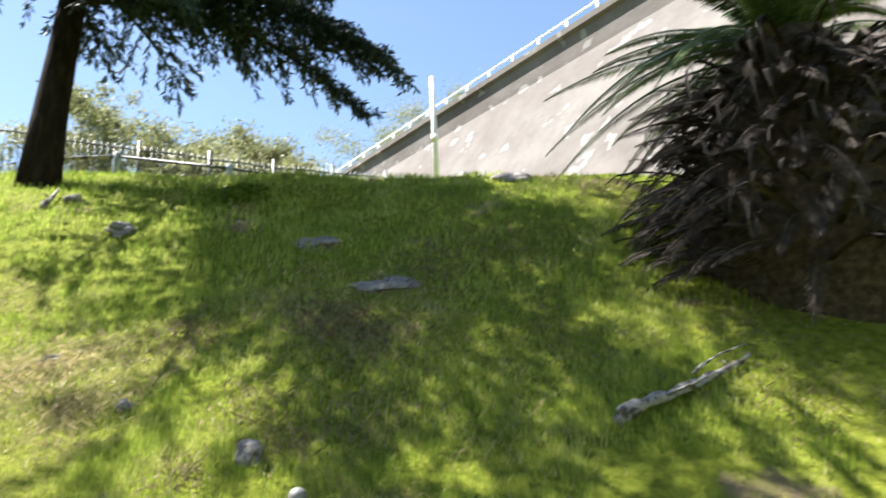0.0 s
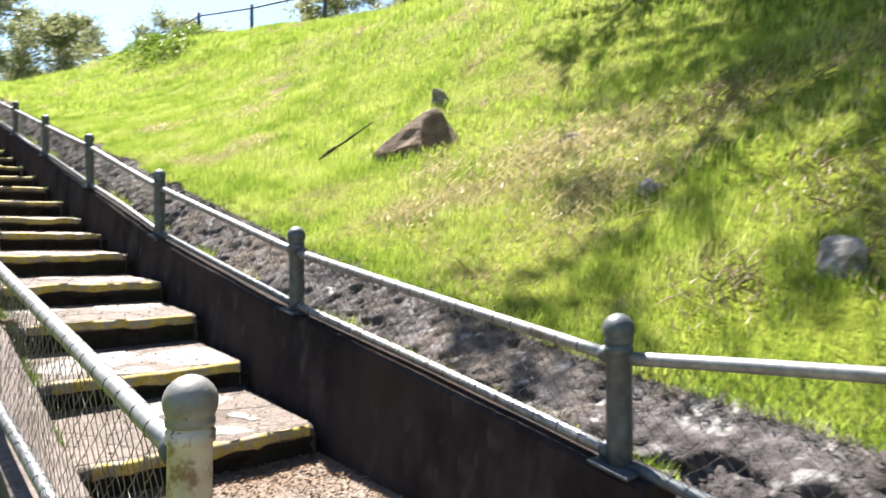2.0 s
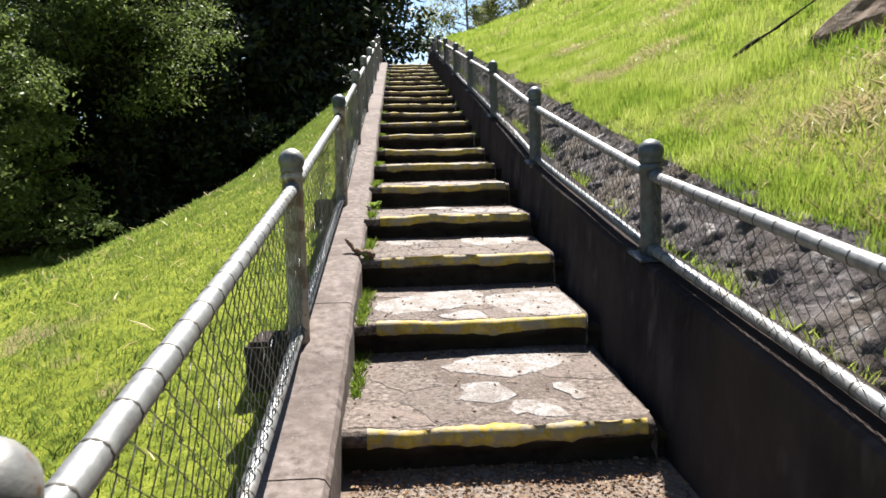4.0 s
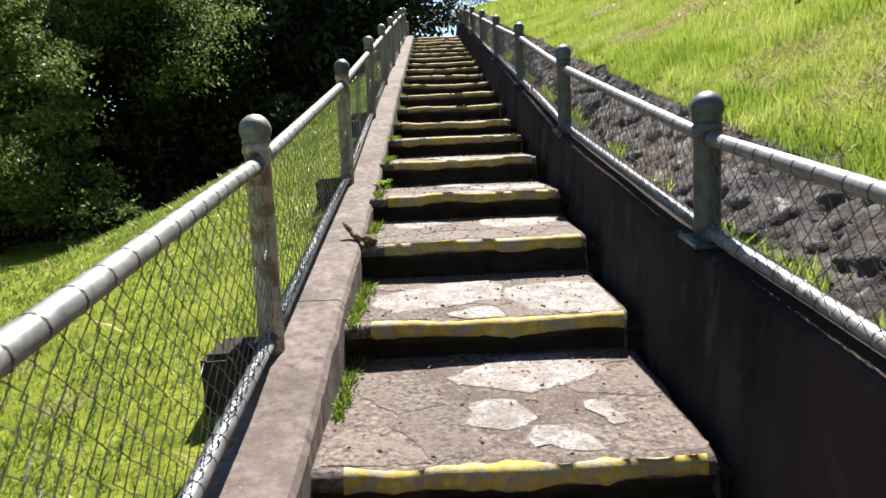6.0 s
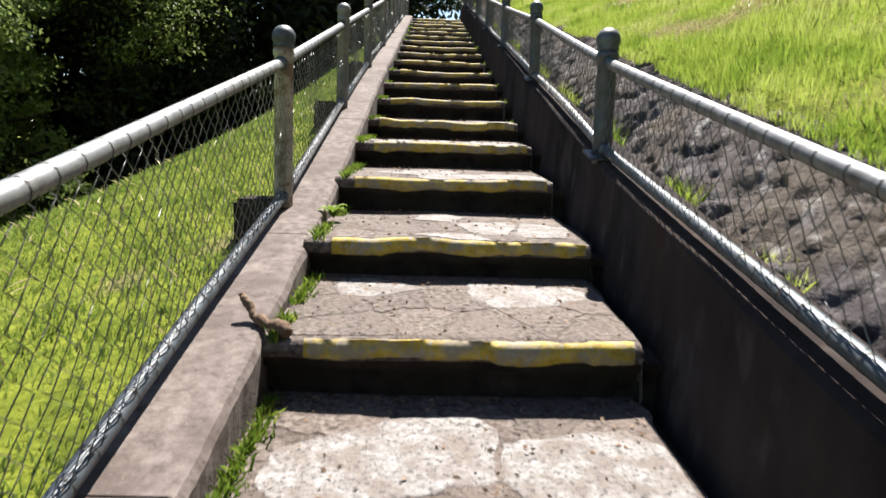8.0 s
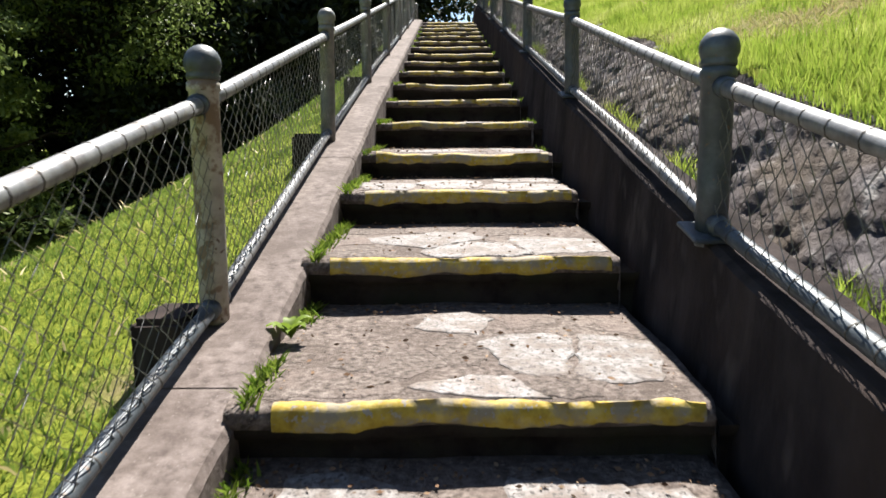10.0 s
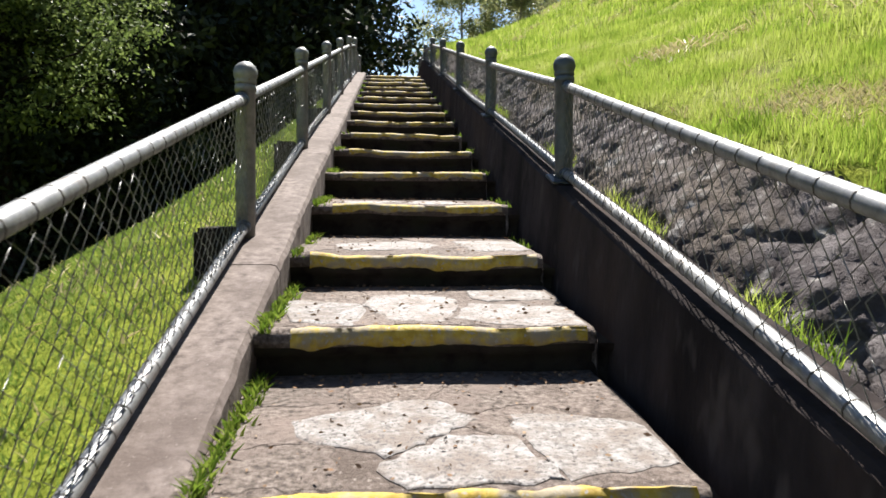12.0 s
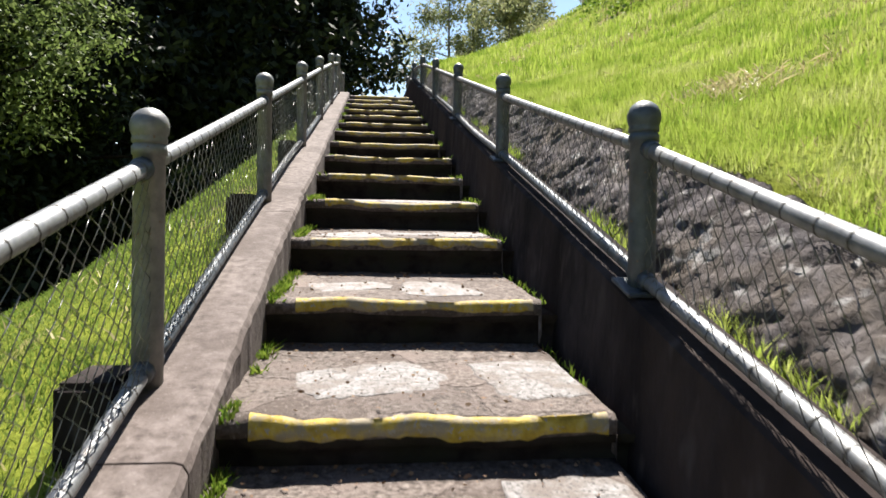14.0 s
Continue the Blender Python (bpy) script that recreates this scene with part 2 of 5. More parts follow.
def fbm(x, y, octaves=4, seed=0.0):
    total, amp, norm = 0.0, 1.0, 0.0
    for o in range(octaves):
        total = total + amp * (vnoise(x * 2 ** o, y * 2 ** o, seed + o * 3.1) - 0.5)
        norm += amp
        amp *= 0.5
    return total / norm * 2


def mesh_of(name, verts, faces, mat, smooth=True):
    me = bpy.data.meshes.new(name)
    me.from_pydata([tuple(v) for v in verts], [], [tuple(f) for f in faces])
    me.materials.append(mat)
    if smooth:
        me.polygons.foreach_set("use_smooth", [True] * len(me.polygons))
    me.update()
    return me


def array_mesh(name, verts, per, mat, smooth=False):
    """A mesh of many loose faces with the same corner count; verts runs face by face."""
    verts = np.asarray(verts, np.float32).reshape(-1, 3)
    nf = len(verts) // per
    me = bpy.data.meshes.new(name)
    me.vertices.add(len(verts))
    me.vertices.foreach_set("co", verts.ravel())
    me.loops.add(len(verts))
    me.loops.foreach_set("vertex_index", np.arange(len(verts), dtype=np.int32))
    me.polygons.add(nf)
    me.polygons.foreach_set("loop_start", np.arange(0, len(verts), per, dtype=np.int32))
    me.update(calc_edges=True)
    me.materials.append(mat)
    return me


def quad_mesh(name, verts, faces, mat, smooth=True):
    """A mesh from arrays of vertices and of quads."""
    verts, faces = np.asarray(verts, np.float32), np.asarray(faces, np.int32)
    me = bpy.data.meshes.new(name)
    me.vertices.add(len(verts))
    me.vertices.foreach_set("co", verts.ravel())
    me.loops.add(faces.size)
    me.loops.foreach_set("vertex_index", faces.ravel())
    me.polygons.add(len(faces))
    me.polygons.foreach_set("loop_start", np.arange(0, faces.size, faces.shape[1], dtype=np.int32))
    if smooth:
        me.polygons.foreach_set("use_smooth", np.ones(len(faces), bool))
    me.update(calc_edges=True)
    me.materials.append(mat)
    return me


def child(name, me, parent, label=""):
    ob = new(name, me)
    ob.parent = parent
    if label:
        ob["label"] = label
    return ob


def thing(name, label, category, group="", kind="", at=(0, 0, 0)):
    ob = new(name)
    ob.empty_display_size = 0.1
    ob.location = at
    return tagged(ob, label, category, group, kind)


def grid_faces(nu, nv):
    i = np.arange((nu - 1) * (nv - 1))
    r, c = i // (nv - 1), i % (nv - 1)
    a = r * nv + c
    return np.stack([a, a + 1, a + nv + 1, a + nv], 1)


def tube_arrays(points, radii, sides=8, cap=True):
    """Vertices and quads of a tube along points."""
    P = np.asarray(points, float)
    n = len(P)
    radii = np.broadcast_to(np.asarray(radii, float), (n,))
    T = np.gradient(P, axis=0)
    T /= np.linalg.norm(T, axis=1)[:, None] + 1e-9
    ref = np.array([0.0, 0, 1]) if abs(T[0][2]) < 0.8 else np.array([1.0, 0, 0])
    U = np.cross(T, ref)
    U /= np.linalg.norm(U, axis=1)[:, None] + 1e-9
    V = np.cross(T, U)
    a = np.linspace(0, 2 * np.pi, sides, endpoint=False)
    ring = U[:, None, :] * np.cos(a)[None, :, None] + V[:, None, :] * np.sin(a)[None, :, None]
    vs = (P[:, None, :] + ring * radii[:, None, None]).reshape(-1, 3)
    i = np.arange((n - 1) * sides)
    r, c = i // sides, i % sides
    d = (c + 1) % sides
    f = np.stack([r * sides + c, r * sides + d, (r + 1) * sides + d, (r + 1) * sides + c], 1)
    if cap:
        k = len(vs)
        vs = np.vstack([vs, P[:1], P[-1:]])
        c = np.arange(0, sides, 2)
        lo = np.stack([np.full_like(c, k), (c + 2) % sides, (c + 1) % sides, c], 1)
        b = (n - 1) * sides
        hi = np.stack([np.full_like(c, k + 1), b + c, b + (c + 1) % sides, b + (c + 2) % sides], 1)
        f = np.vstack([f, lo, hi])
    return vs, f


def merged(name, pieces, mat, smooth=True):
    vs, fs, k = [], [], 0
    for v, f in pieces:
        vs.append(v)
        fs.append(f + k)
        k += len(v)
    return quad_mesh(name, np.vstack(vs), np.vstack(fs), mat, smooth)


def lathe_arrays(profile, sides=20):
    """Turned shape: profile is rows of (radius, height)."""
    a = np.linspace(0, 2 * np.pi, sides, endpoint=False)
    vs = np.array([(r * math.cos(t), r * math.sin(t), z) for r, z in profile for t in a])
    i = np.arange((len(profile) - 1) * sides)
    r, c = i // sides, i % sides
    d = (c + 1) % sides
    return vs, np.stack([r * sides + c, r * sides + d, (r + 1) * sides + d, (r + 1) * sides + c], 1)


def rock_mesh(name, size, mat, seed, sharp=0.25, sub=3):
    bm = bmesh.new()
    bmesh.ops.create_icosphere(bm, subdivisions=sub, radius=0.5)
    off = Vector((seed * 3.7, seed * 1.3, seed * 7.1))
    for v in bm.verts:
        n = noise.noise(v.co * 2.2 + off) * sharp + noise.noise(v.co * 6 + off) * sharp * 0.35
        v.co *= 1 + n
        v.co = Vector((v.co.x * size[0], v.co.y * size[1], v.co.z * size[2]))
    me = bpy.data.meshes.new(name)
    bm.to_mesh(me)
    bm.free()
    me.materials.append(mat)
    return me


def box_arrays(x0, x1, y0, y1, z0, z1):
    v = np.array([(x, y, z) for z in (z0, z1) for x, y in ((x0, y0), (x1, y0), (x1, y1), (x0, y1))], float)
    f = np.array([(3, 2, 1, 0), (4, 5, 6, 7), (0, 1, 5, 4), (1, 2, 6, 5), (2, 3, 7, 6), (3, 0, 4, 7)])
    return v, f


# ---- the plan ----
NOSE_Y = [0.0, 0.905, 1.69, 2.48, 3.42, 4.31, 5.18, 6.11]
NOSE_Z = [0.207, 0.43, 0.67, 0.88, 1.10, 1.30, 1.485, 1.71]
while len(NOSE_Y) < 20:
    NOSE_Y.append(NOSE_Y[-1] + 0.93)
    NOSE_Z.append(NOSE_Z[-1] + 0.226)
TOP_Y, TOP_Z = NOSE_Y[-1], NOSE_Z[-1]


def stair_line(y):
    return np.interp(y, [-30, -1, *NOSE_Y, TOP_Y + 40], [0, 0, *NOSE_Z, TOP_Z + 1.5])


def curb_top(y):
    return np.interp(y, [-2.2, -1.0, 0.16, 0.46, 3.03, 4.94, 6.66, TOP_Y, TOP_Y + 4], [0.06, 0.12, 0.33, 0.42, 0.97, 1.48, 1.93, TOP_Z + 0.06, TOP_Z + 0.06])


def wall_top(y):
    return np.interp(y, [-1.95, -0.76, 0.8, 2.88, 4.65, 6.04, TOP_Y + 1, TOP_Y + 12], [0.38, 0.58, 0.82, 1.25, 1.66, 2.0, TOP_Z + 0.55, TOP_Z + 1.2])


def bank_edge(y):
    """Height of the turf along the top of the rock face."""
    return np.interp(y, [-30, -10, -6.6, -1.4, 0.52, 5.2, 6.0, 22, 40], [-0.5, -0.4, 0.0, 0.68, 1.02, 2.12, 2.32, 6.1, 7.5])


def bank_slope(y):
    return np.interp(y, [-8, 0, 4, 10, 18, 30], [0.68, 0.68, 0.62, 0.5, 0.44, 0.35])


EDGE_X, CREST_X = 1.30, 8.3


def ground_z(x, y):
    x, y = np.asarray(x, float), np.asarray(y, float)
    crest = np.interp(y, [-12, -6, -3, 2, 30], [9.9, 9.6, 9.2, 8.4, 8.1])
    run = np.minimum(x, crest) - EDGE_X
    over = np.maximum(x - crest, 0)
    hill = bank_edge(y) + bank_slope(y) * run + 0.15 * np.minimum(over, 8) - 0.10 * np.exp(-((x - crest) / 0.7) ** 2)
    hill = hill - 0.30 * np.sin(np.pi * np.clip((x - EDGE_X) / 4.2, 0, 1)) * np.clip((y + 1) / 2.5, 0, 1)
    hill = hill + 0.10 * fbm(x * 0.9, y * 0.9, 3, 2.0) * np.clip((x - 1.6) / 1.5, 0, 1)
    side = np.maximum(-x - 0.9, 0)
    lawn = np.maximum(curb_top(y) - 0.10 - np.interp(y, [-2, 4, 10, 16, 24], [0.15, 0.30, 0.60, 0.78, 0.9]) * side, -0.32 - 0.012 * side)
    lawn = lawn + 0.05 * fbm(x * 0.7, y * 0.7, 3, 5.0) * np.clip(side / 1.5, 0, 1)
    trench = np.minimum(stair_line(y), wall_top(y)) - 0.45
    z = np.where(x >= EDGE_X, hill, np.where(x <= -0.9, lawn, trench))
    low = (y < -2.3) & (x < EDGE_X)
    near = np.clip((-2.3 - y) / 0.6, 0, 1)
    z = np.where(low & (x > -0.9), -0.06, z)
    z = np.where((y < -2.3) & (x <= -0.9), lawn * (1 - near) - 0.04 * near, z)
    far = np.clip((np.hypot(x, y - 5) - 45) / 60, 0, 1)
    return z * (1 - far) + 2.0 * far


# ---- ground: one sheet to the horizon ----
gx = np.unique(np.concatenate([np.linspace(-900, -120, 14), np.linspace(-120, -20, 26), np.linspace(-20, -4, 33), np.linspace(-4, -0.9, 24), [-0.895, 0, 1.295],
                               np.linspace(1.30, 11.5, 86), np.linspace(11.5, 30, 30), np.linspace(30, 120, 22), np.linspace(120, 900, 14)]))
gy = np.unique(np.concatenate([np.linspace(-900, -100, 14), np.linspace(-100, -14, 26), np.linspace(-14, 20, 210), np.linspace(20, 60, 50), np.linspace(60, 900, 20)]))
GX, GY = np.meshgrid(gx, gy, indexing="ij")
ground = new("ground", quad_mesh("ground", np.stack([GX, GY, ground_z(GX, GY)], -1).reshape(-1, 3), grid_faces(len(gx), len(gy))[:, ::-1], M_SOIL_GRASS))
tagged(ground, "grassy hillside and lawn with dry patches", "ground", kind="structure")

# ---- landing at the foot of the stairs ----
lx, ly = np.linspace(-0.86, 0.70, 30), np.linspace(-2.9, 0.12, 50)
LX, LY = np.meshgrid(lx, ly, indexing="ij")
landing = new("landing", quad_mesh("landing", np.stack([LX, LY, -0.02 + 0.055 * np.clip(LY / 1.2 + 1, 0, 1) + 0.012 * fbm(LX * 3, LY * 3, 3, 9)], -1).reshape(-1, 3), grid_faces(30, 50)[:, ::-1], M_PATH))
tagged(landing, "gritty brown paved landing strewn with leaf litter", "paving", kind="structure")


# ---- path that leads to the landing ----
path_v = []
for s in np.linspace(0, 6, 40):
    for w in np.linspace(-0.75, 0.75, 8):
        path_v.append((-0.35 - 0.836 * s - 0.548 * w, -2.75 - 0.548 * s + 0.836 * w, -0.012 + 0.01 * float(fbm(s * 2, w * 2, 3, 4))))
approach = tagged(new("approach_path", quad_mesh("approach_path", path_v, grid_faces(40, 8), M_PATH)), "gritty path leading up to the stairs", "path", kind="structure")


# ---- staircase ----
def cell(c, others, xa, xb, ya, yb, gap):
    """The part of a rectangle that lies nearer to c than to the others, drawn in by a joint."""
    poly = [(xa, ya), (xb, ya), (xb, yb), (xa, yb)]
    for o in others:
        nx, ny = o[0] - c[0], o[1] - c[1]
        d = math.hypot(nx, ny)
        nx, ny = nx / d, ny / d
        lim = d / 2 - gap
        kept = []
        for (x0, y0), (x1, y1) in zip(poly, poly[1:] + poly[:1]):
            a, b = (x0 - c[0]) * nx + (y0 - c[1]) * ny - lim, (x1 - c[0]) * nx + (y1 - c[1]) * ny - lim
            if a <= 0:
                kept.append((x0, y0))
            if a * b < 0:
                t = a / (a - b)
                kept.append((x0 + (x1 - x0) * t, y0 + (y1 - y0) * t))
        poly = kept
    return poly


def roughened(poly, rng):
    out = []
    for (x0, y0), (x1, y1) in zip(poly, poly[1:] + poly[:1]):
        d = math.hypot(x1 - x0, y1 - y0)
        n = max(1, int(d / 0.035))
        for k in range(n):
            t = k / n
            j = 0.0075 if k else 0.004
            out.append((x0 + (x1 - x0) * t + rng.normal() * j, y0 + (y1 - y0) * t + rng.normal() * j))
    return out


def slab_mesh(name, outline, zf, thick, mat):
    """A thin stone whose top follows the tread; zf gives the tread's height at x, y."""
    n = len(outline)
    cx, cy = sum(p[0] for p in outline) / n, sum(p[1] for p in outline) / n
    vs = []
    for k, h in ((1.0, -0.015), (1.0, thick * 0.45), (0.965, thick), (0.55, thick * 1.1)):
        vs += [(cx + (x - cx) * k, cy + (y - cy) * k, zf(cx + (x - cx) * k, cy + (y - cy) * k) + h) for x, y in outline]
    vs.append((cx, cy, zf(cx, cy) + thick * 1.1))
    fs = [(r * n + i, r * n + (i + 1) % n, (r + 1) * n + (i + 1) % n, (r + 1) * n + i) for r in range(3) for i in range(n)]
    fs += [(3 * n + i, 3 * n + (i + 1) % n, 4 * n) for i in range(n)]
    return mesh_of(name, vs, fs, mat, smooth=False)


# pale and brown stones let into the first treads: tread, x, y from the nosing, half width, half depth, pale
STONES = [(0, -0.06, 0.36, 0.09, 0.10, 1), (0, 0.30, 0.34, 0.035, 0.09, 1), (0, 0.09, 0.72, 0.27, 0.13, 1), (0, 0.12, 0.16, 0.08, 0.06, 1), (0, 0.37, 0.62, 0.14, 0.14, 0),
          (1, -0.19, 0.38, 0.30, 0.19, 1), (1, 0.31, 0.34, 0.22, 0.20, 1), (1, -0.1, 0.13, 0.12, 0.05, 1), (2, 0.26, 0.58, 0.2, 0.12, 1), (2, -0.25, 0.45, 0.24, 0.2, 0), (2, -0.33, 0.64, 0.16, 0.08, 1),
          (3, -0.08, 0.73, 0.10, 0.10, 1), (3, 0.16, 0.40, 0.11, 0.17, 1), (3, 0.38, 0.36, 0.12, 0.18, 1), (3, -0.05, 0.10, 0.16, 0.07, 1), (3, -0.30, 0.33, 0.21, 0.18, 0),
          (4, -0.18, 0.42, 0.22, 0.14, 1), (4, 0.02, 0.2, 0.19, 0.13, 1), (4, 0.36, 0.28, 0.2, 0.15, 1), (4, 0.1, 0.68, 0.2, 0.1, 0), (5, -0.1, 0.4, 0.17, 0.24, 1), (5, 0.30, 0.27, 0.24, 0.16, 1),
          (5, 0.36, 0.66, 0.16, 0.11, 1), (5, -0.42, 0.3, 0.13, 0.17, 1), (6, -0.2, 0.42, 0.22, 0.15, 1), (6, 0.4, 0.42, 0.17, 0.2, 1), (6, 0.1, 0.5, 0.15, 0.2, 0)]
srng = np.random.default_rng(21)
for i in range(7, 19):
    for c in (-0.32, 0.05, 0.36):
        STONES.append((i, c + srng.uniform(-0.06, 0.06), srng.uniform(0.25, 0.6), srng.uniform(0.13, 0.19), srng.uniform(0.1, 0.2), int(srng.random() < 0.75)))

staircase = thing("staircase", "long outdoor stairs of worn concrete treads with inset stones and yellow nosings", "stairs", kind="structure")
X_LEFT, X_RIGHT = -0.635, 0.553


def nose_shift(x, i):
    return 0.032 * fbm(x * 2.6 + i * 7.3, 0.5 + i * 0 + x * 0, 5, 3.0 + i), 0.020 * fbm(x * 2.1 + i * 3.1, 4.5 + x * 0, 4, 8.0 + i)


def fall_of(i):
    """How far a tread rises towards its back, per metre."""
    return np.where(np.asarray(i) < 3, 0.065, 0.035)


def tread_z(x, v, i):
    return fall_of(i) * np.maximum(np.asarray(v), 0) + 0.007 * fbm(np.asarray(x) * 3 + i * 5.1, np.asarray(v) * 3, 3, 1.0 + i)


for i in range(20):
    y0, z0 = NOSE_Y[i], NOSE_Z[i]
    run = (NOSE_Y[i + 1] - y0) if i < 19 else 6.0
    drop = z0 - (NOSE_Z[i - 1] if i else 0.0)

    xs = np.append(np.linspace(X_LEFT - 0.02, X_RIGHT, 64), X_RIGHT + 0.004)
    worn = 0.030 * fbm(np.linspace(0, 3, 19) + i * 5.7, np.zeros(19) + i, 3, 9.0)
    dy, dz = nose_shift(xs, i)
    prof = [(0.02, -0.062), (0.006, -0.058), (0.0, -0.03), (0.005, -0.012), (0.025, 0.0)]
    prof += [(v, 0.0) for v in np.linspace(0.07, run + 0.07, 14)]
    vs = []
    for x, a, b in zip(xs, dy, dz):
        for k, (py, pz) in enumerate(prof):
            w = 1.0 if k < 6 else max(0, 1 - (py - 0.07) / 0.25)
            edge = worn[k] if x >= X_RIGHT else 0.0
            sunk = 0.13 if x > X_RIGHT else 0.0
            vs.append((x + edge, y0 + py + a * w, z0 + pz + b * w - sunk + (float(tread_z(x, py, i)) if k > 3 else 0)))
    step = child("step", quad_mesh("step", vs, grid_faces(len(xs), len(prof))[:, ::-1], M_CONC), staircase)
    xr = np.linspace(X_LEFT - 0.02, 0.665, 60)
    rv = []
    for x, a, b in zip(xr, *nose_shift(xr, i)):
        for py, pz, w in ((0.008, -0.056, 1.0), (0.016, -0.085, 1.0), (0.05, -0.10, 0.9), (0.06, -drop * 0.7, 0.6), (0.065, -drop - 0.05, 0.3)):
            rv.append((x, y0 + py + a * w, z0 + pz + b * (w if pz > -0.1 else 0)))
    child("riser", quad_mesh("riser", rv, grid_faces(len(xr), 5)[:, ::-1], M_RISER), step, "riser coloured dark for the shade under the nosing")
    # Gutter strip, inferred from the shaded band between tread ends and wall.
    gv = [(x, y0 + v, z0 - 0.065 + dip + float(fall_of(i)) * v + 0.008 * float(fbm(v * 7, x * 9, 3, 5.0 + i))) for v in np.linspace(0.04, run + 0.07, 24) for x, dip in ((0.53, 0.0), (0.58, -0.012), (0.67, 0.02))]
    child("gutter", quad_mesh("gutter", gv, grid_faces(24, 3)[:, ::-1], M_RISER), step, "gutter beside the wall, coloured dark for the shade there")
    # yellow paint on the nosing
    xa = np.linspace(-0.525 + srng.uniform(-0.02, 0.02), 0.52 + srng.uniform(-0.02, 0.03), 90)
    da, db = nose_shift(xa, i)
    rag = 0.034 * fbm(xa * 9, xa * 0 + i, 5, 2.0)
    pv = []
    front = 0.052 if i < 7 else 0.034
    for x, a, b, r in zip(xa, da, db, rag):
        for py, pz in ((0.003, -front - 0.006 - r * 0.6), (-0.002, -front - r * 0.6), (-0.003, -0.028), (0.002, -0.009), (0.016, 0.0035), (0.026 + r, 0.0035), (0.030 + r, -0.004)):
            pv.append((x, y0 + py + a, z0 + pz + b + (float(tread_z(x, py, i)) if pz > -0.008 else 0)))
    child("yellow_nosing", quad_mesh("yellow_nosing", pv, grid_faces(len(xa), 7)[:, ::-1], M_YELLOW), step, "worn yellow paint")
    mine = [s for s in STONES if s[0] == i]
    seeds = [(s[1], s[2], s[5], max(s[3], s[4])) for s in mine]
    for _ in range(160 if i < 9 else 0):
        c = (srng.uniform(X_LEFT + 0.05, X_RIGHT - 0.05), srng.uniform(0.12, run - 0.06))
        if all((c[0] - q[0]) ** 2 + (c[1] - q[1]) ** 2 > (0.17 if q[3] < 0.12 else 0.21) ** 2 for q in seeds):
            seeds.append((*c, 0, 0.15))
    for s in seeds:
        if s[2] or i > 8:
            ry_ = next((q[4] for q in mine if (q[1], q[2]) == (s[0], s[1])), s[3])
            rx_ = next((q[3] for q in mine if (q[1], q[2]) == (s[0], s[1])), s[3])
            near = [q[:2] for q in seeds if q is not s and (q[2] or i > 8)]
            skew = [(s[0] + rx_ * 2.35 * c, s[1] + ry_ * 2.35 * d) for c, d in ((1, srng.uniform(-0.4, 0.4)), (-1, srng.uniform(-0.4, 0.4)), (srng.uniform(-0.4, 0.4), 1), (srng.uniform(-0.4, 0.4), -1), (0.8, 0.85), (-0.85, -0.8))]
            out = roughened(cell((s[0], s[1]), near + skew, s[0] - rx_ * 1.6, s[0] + rx_ * 1.6, s[1] - ry_ * 1.6, s[1] + ry_ * 1.6, 0.006), srng)
            out = [(min(max(x, X_LEFT + 0.03), X_RIGHT - 0.02), y0 + min(max(y, 0.05), run + 0.02)) for x, y in out]
        else:
            if srng.random() < 0.3:
                continue
            out = cell((s[0], s[1]), [q[:2] for q in seeds if q is not s], X_LEFT + 0.02, X_RIGHT - 0.01, 0.055, run + 0.03, srng.uniform(0.003, 0.008))
            out = [(x, y0 + y) for x, y in roughened(out, srng)]

        def tread_top(x, y, i=i, y0=y0, z0=z0):
            v = y - y0
            return z0 + float(tread_z(x, v, i)) + float(nose_shift(x, i)[1]) * min(1, max(0, 1 - (v - 0.07) / 0.25))

        child("stone", slab_mesh("stone", out, tread_top, srng.uniform(0.0015, 0.0040) + (0.002 if s[2] else 0), M_STONE if s[2] else M_BROWNSTONE), step)


# ---- curb and wall beside the stairs ----
def swept(name, ys, sections, mat, close=True):
    """A body swept along y: sections(y) gives its outline as (x, z) rows."""
    rows = [sections(y) for y in ys]
    n = len(rows[0])
    vs = [(x, y, z) for y, row in zip(ys, rows) for x, z in row]
    fs = [(j * n + k, j * n + (k + 1) % n, (j + 1) * n + (k + 1) % n, (j + 1) * n + k) for j in range(len(ys) - 1) for k in range(n)]
    fs += [tuple(range(n))[::-1], tuple((len(ys) - 1) * n + k for k in range(n))]
    return mesh_of(name, vs, fs, mat, smooth=False)


def curb_section(y):
    t = float(curb_top(y)) + 0.006 * float(fbm(y * 2, 0.3, 3, 4))
    e = 0.010 * float(fbm(y * 9, 2.3, 4, 6)) - 0.035 * max(0.0, float(fbm(y * 2.6, 7.3, 4, 16)) - 0.28)
    return [(-0.885, t - 0.6), (-0.635, t - 0.6), (-0.635 + e, t - 0.03), (-0.65 + e, t - 0.006), (-0.67, t), (-0.865, t), (-0.885, t - 0.015)]


def wall_section(y):
    t = float(wall_top(y)) + 0.006 * float(fbm(y * 2, 7.3, 3, 4))
    e = 0.007 * float(fbm(y * 4, 5.3, 3, 6))
    return [(0.595, t - 1.0), (0.84, t - 1.0), (0.84, t - 0.02), (0.825, t), (0.655 + e, t), (0.637 + e, t - 0.015), (0.628 + e, t - 0.2), (0.613 + e, t - 0.42)]


# the curb is cast in lengths with open cracks between them
CUTS = [-2.15, -0.42, 0.98, 2.62, 4.9, 7.3, 9.7, 12.1, 14.5, TOP_Y + 3.5]
curb = thing("curb_left", "weathered grey concrete curb beside the stairs", "curb", kind="structure")
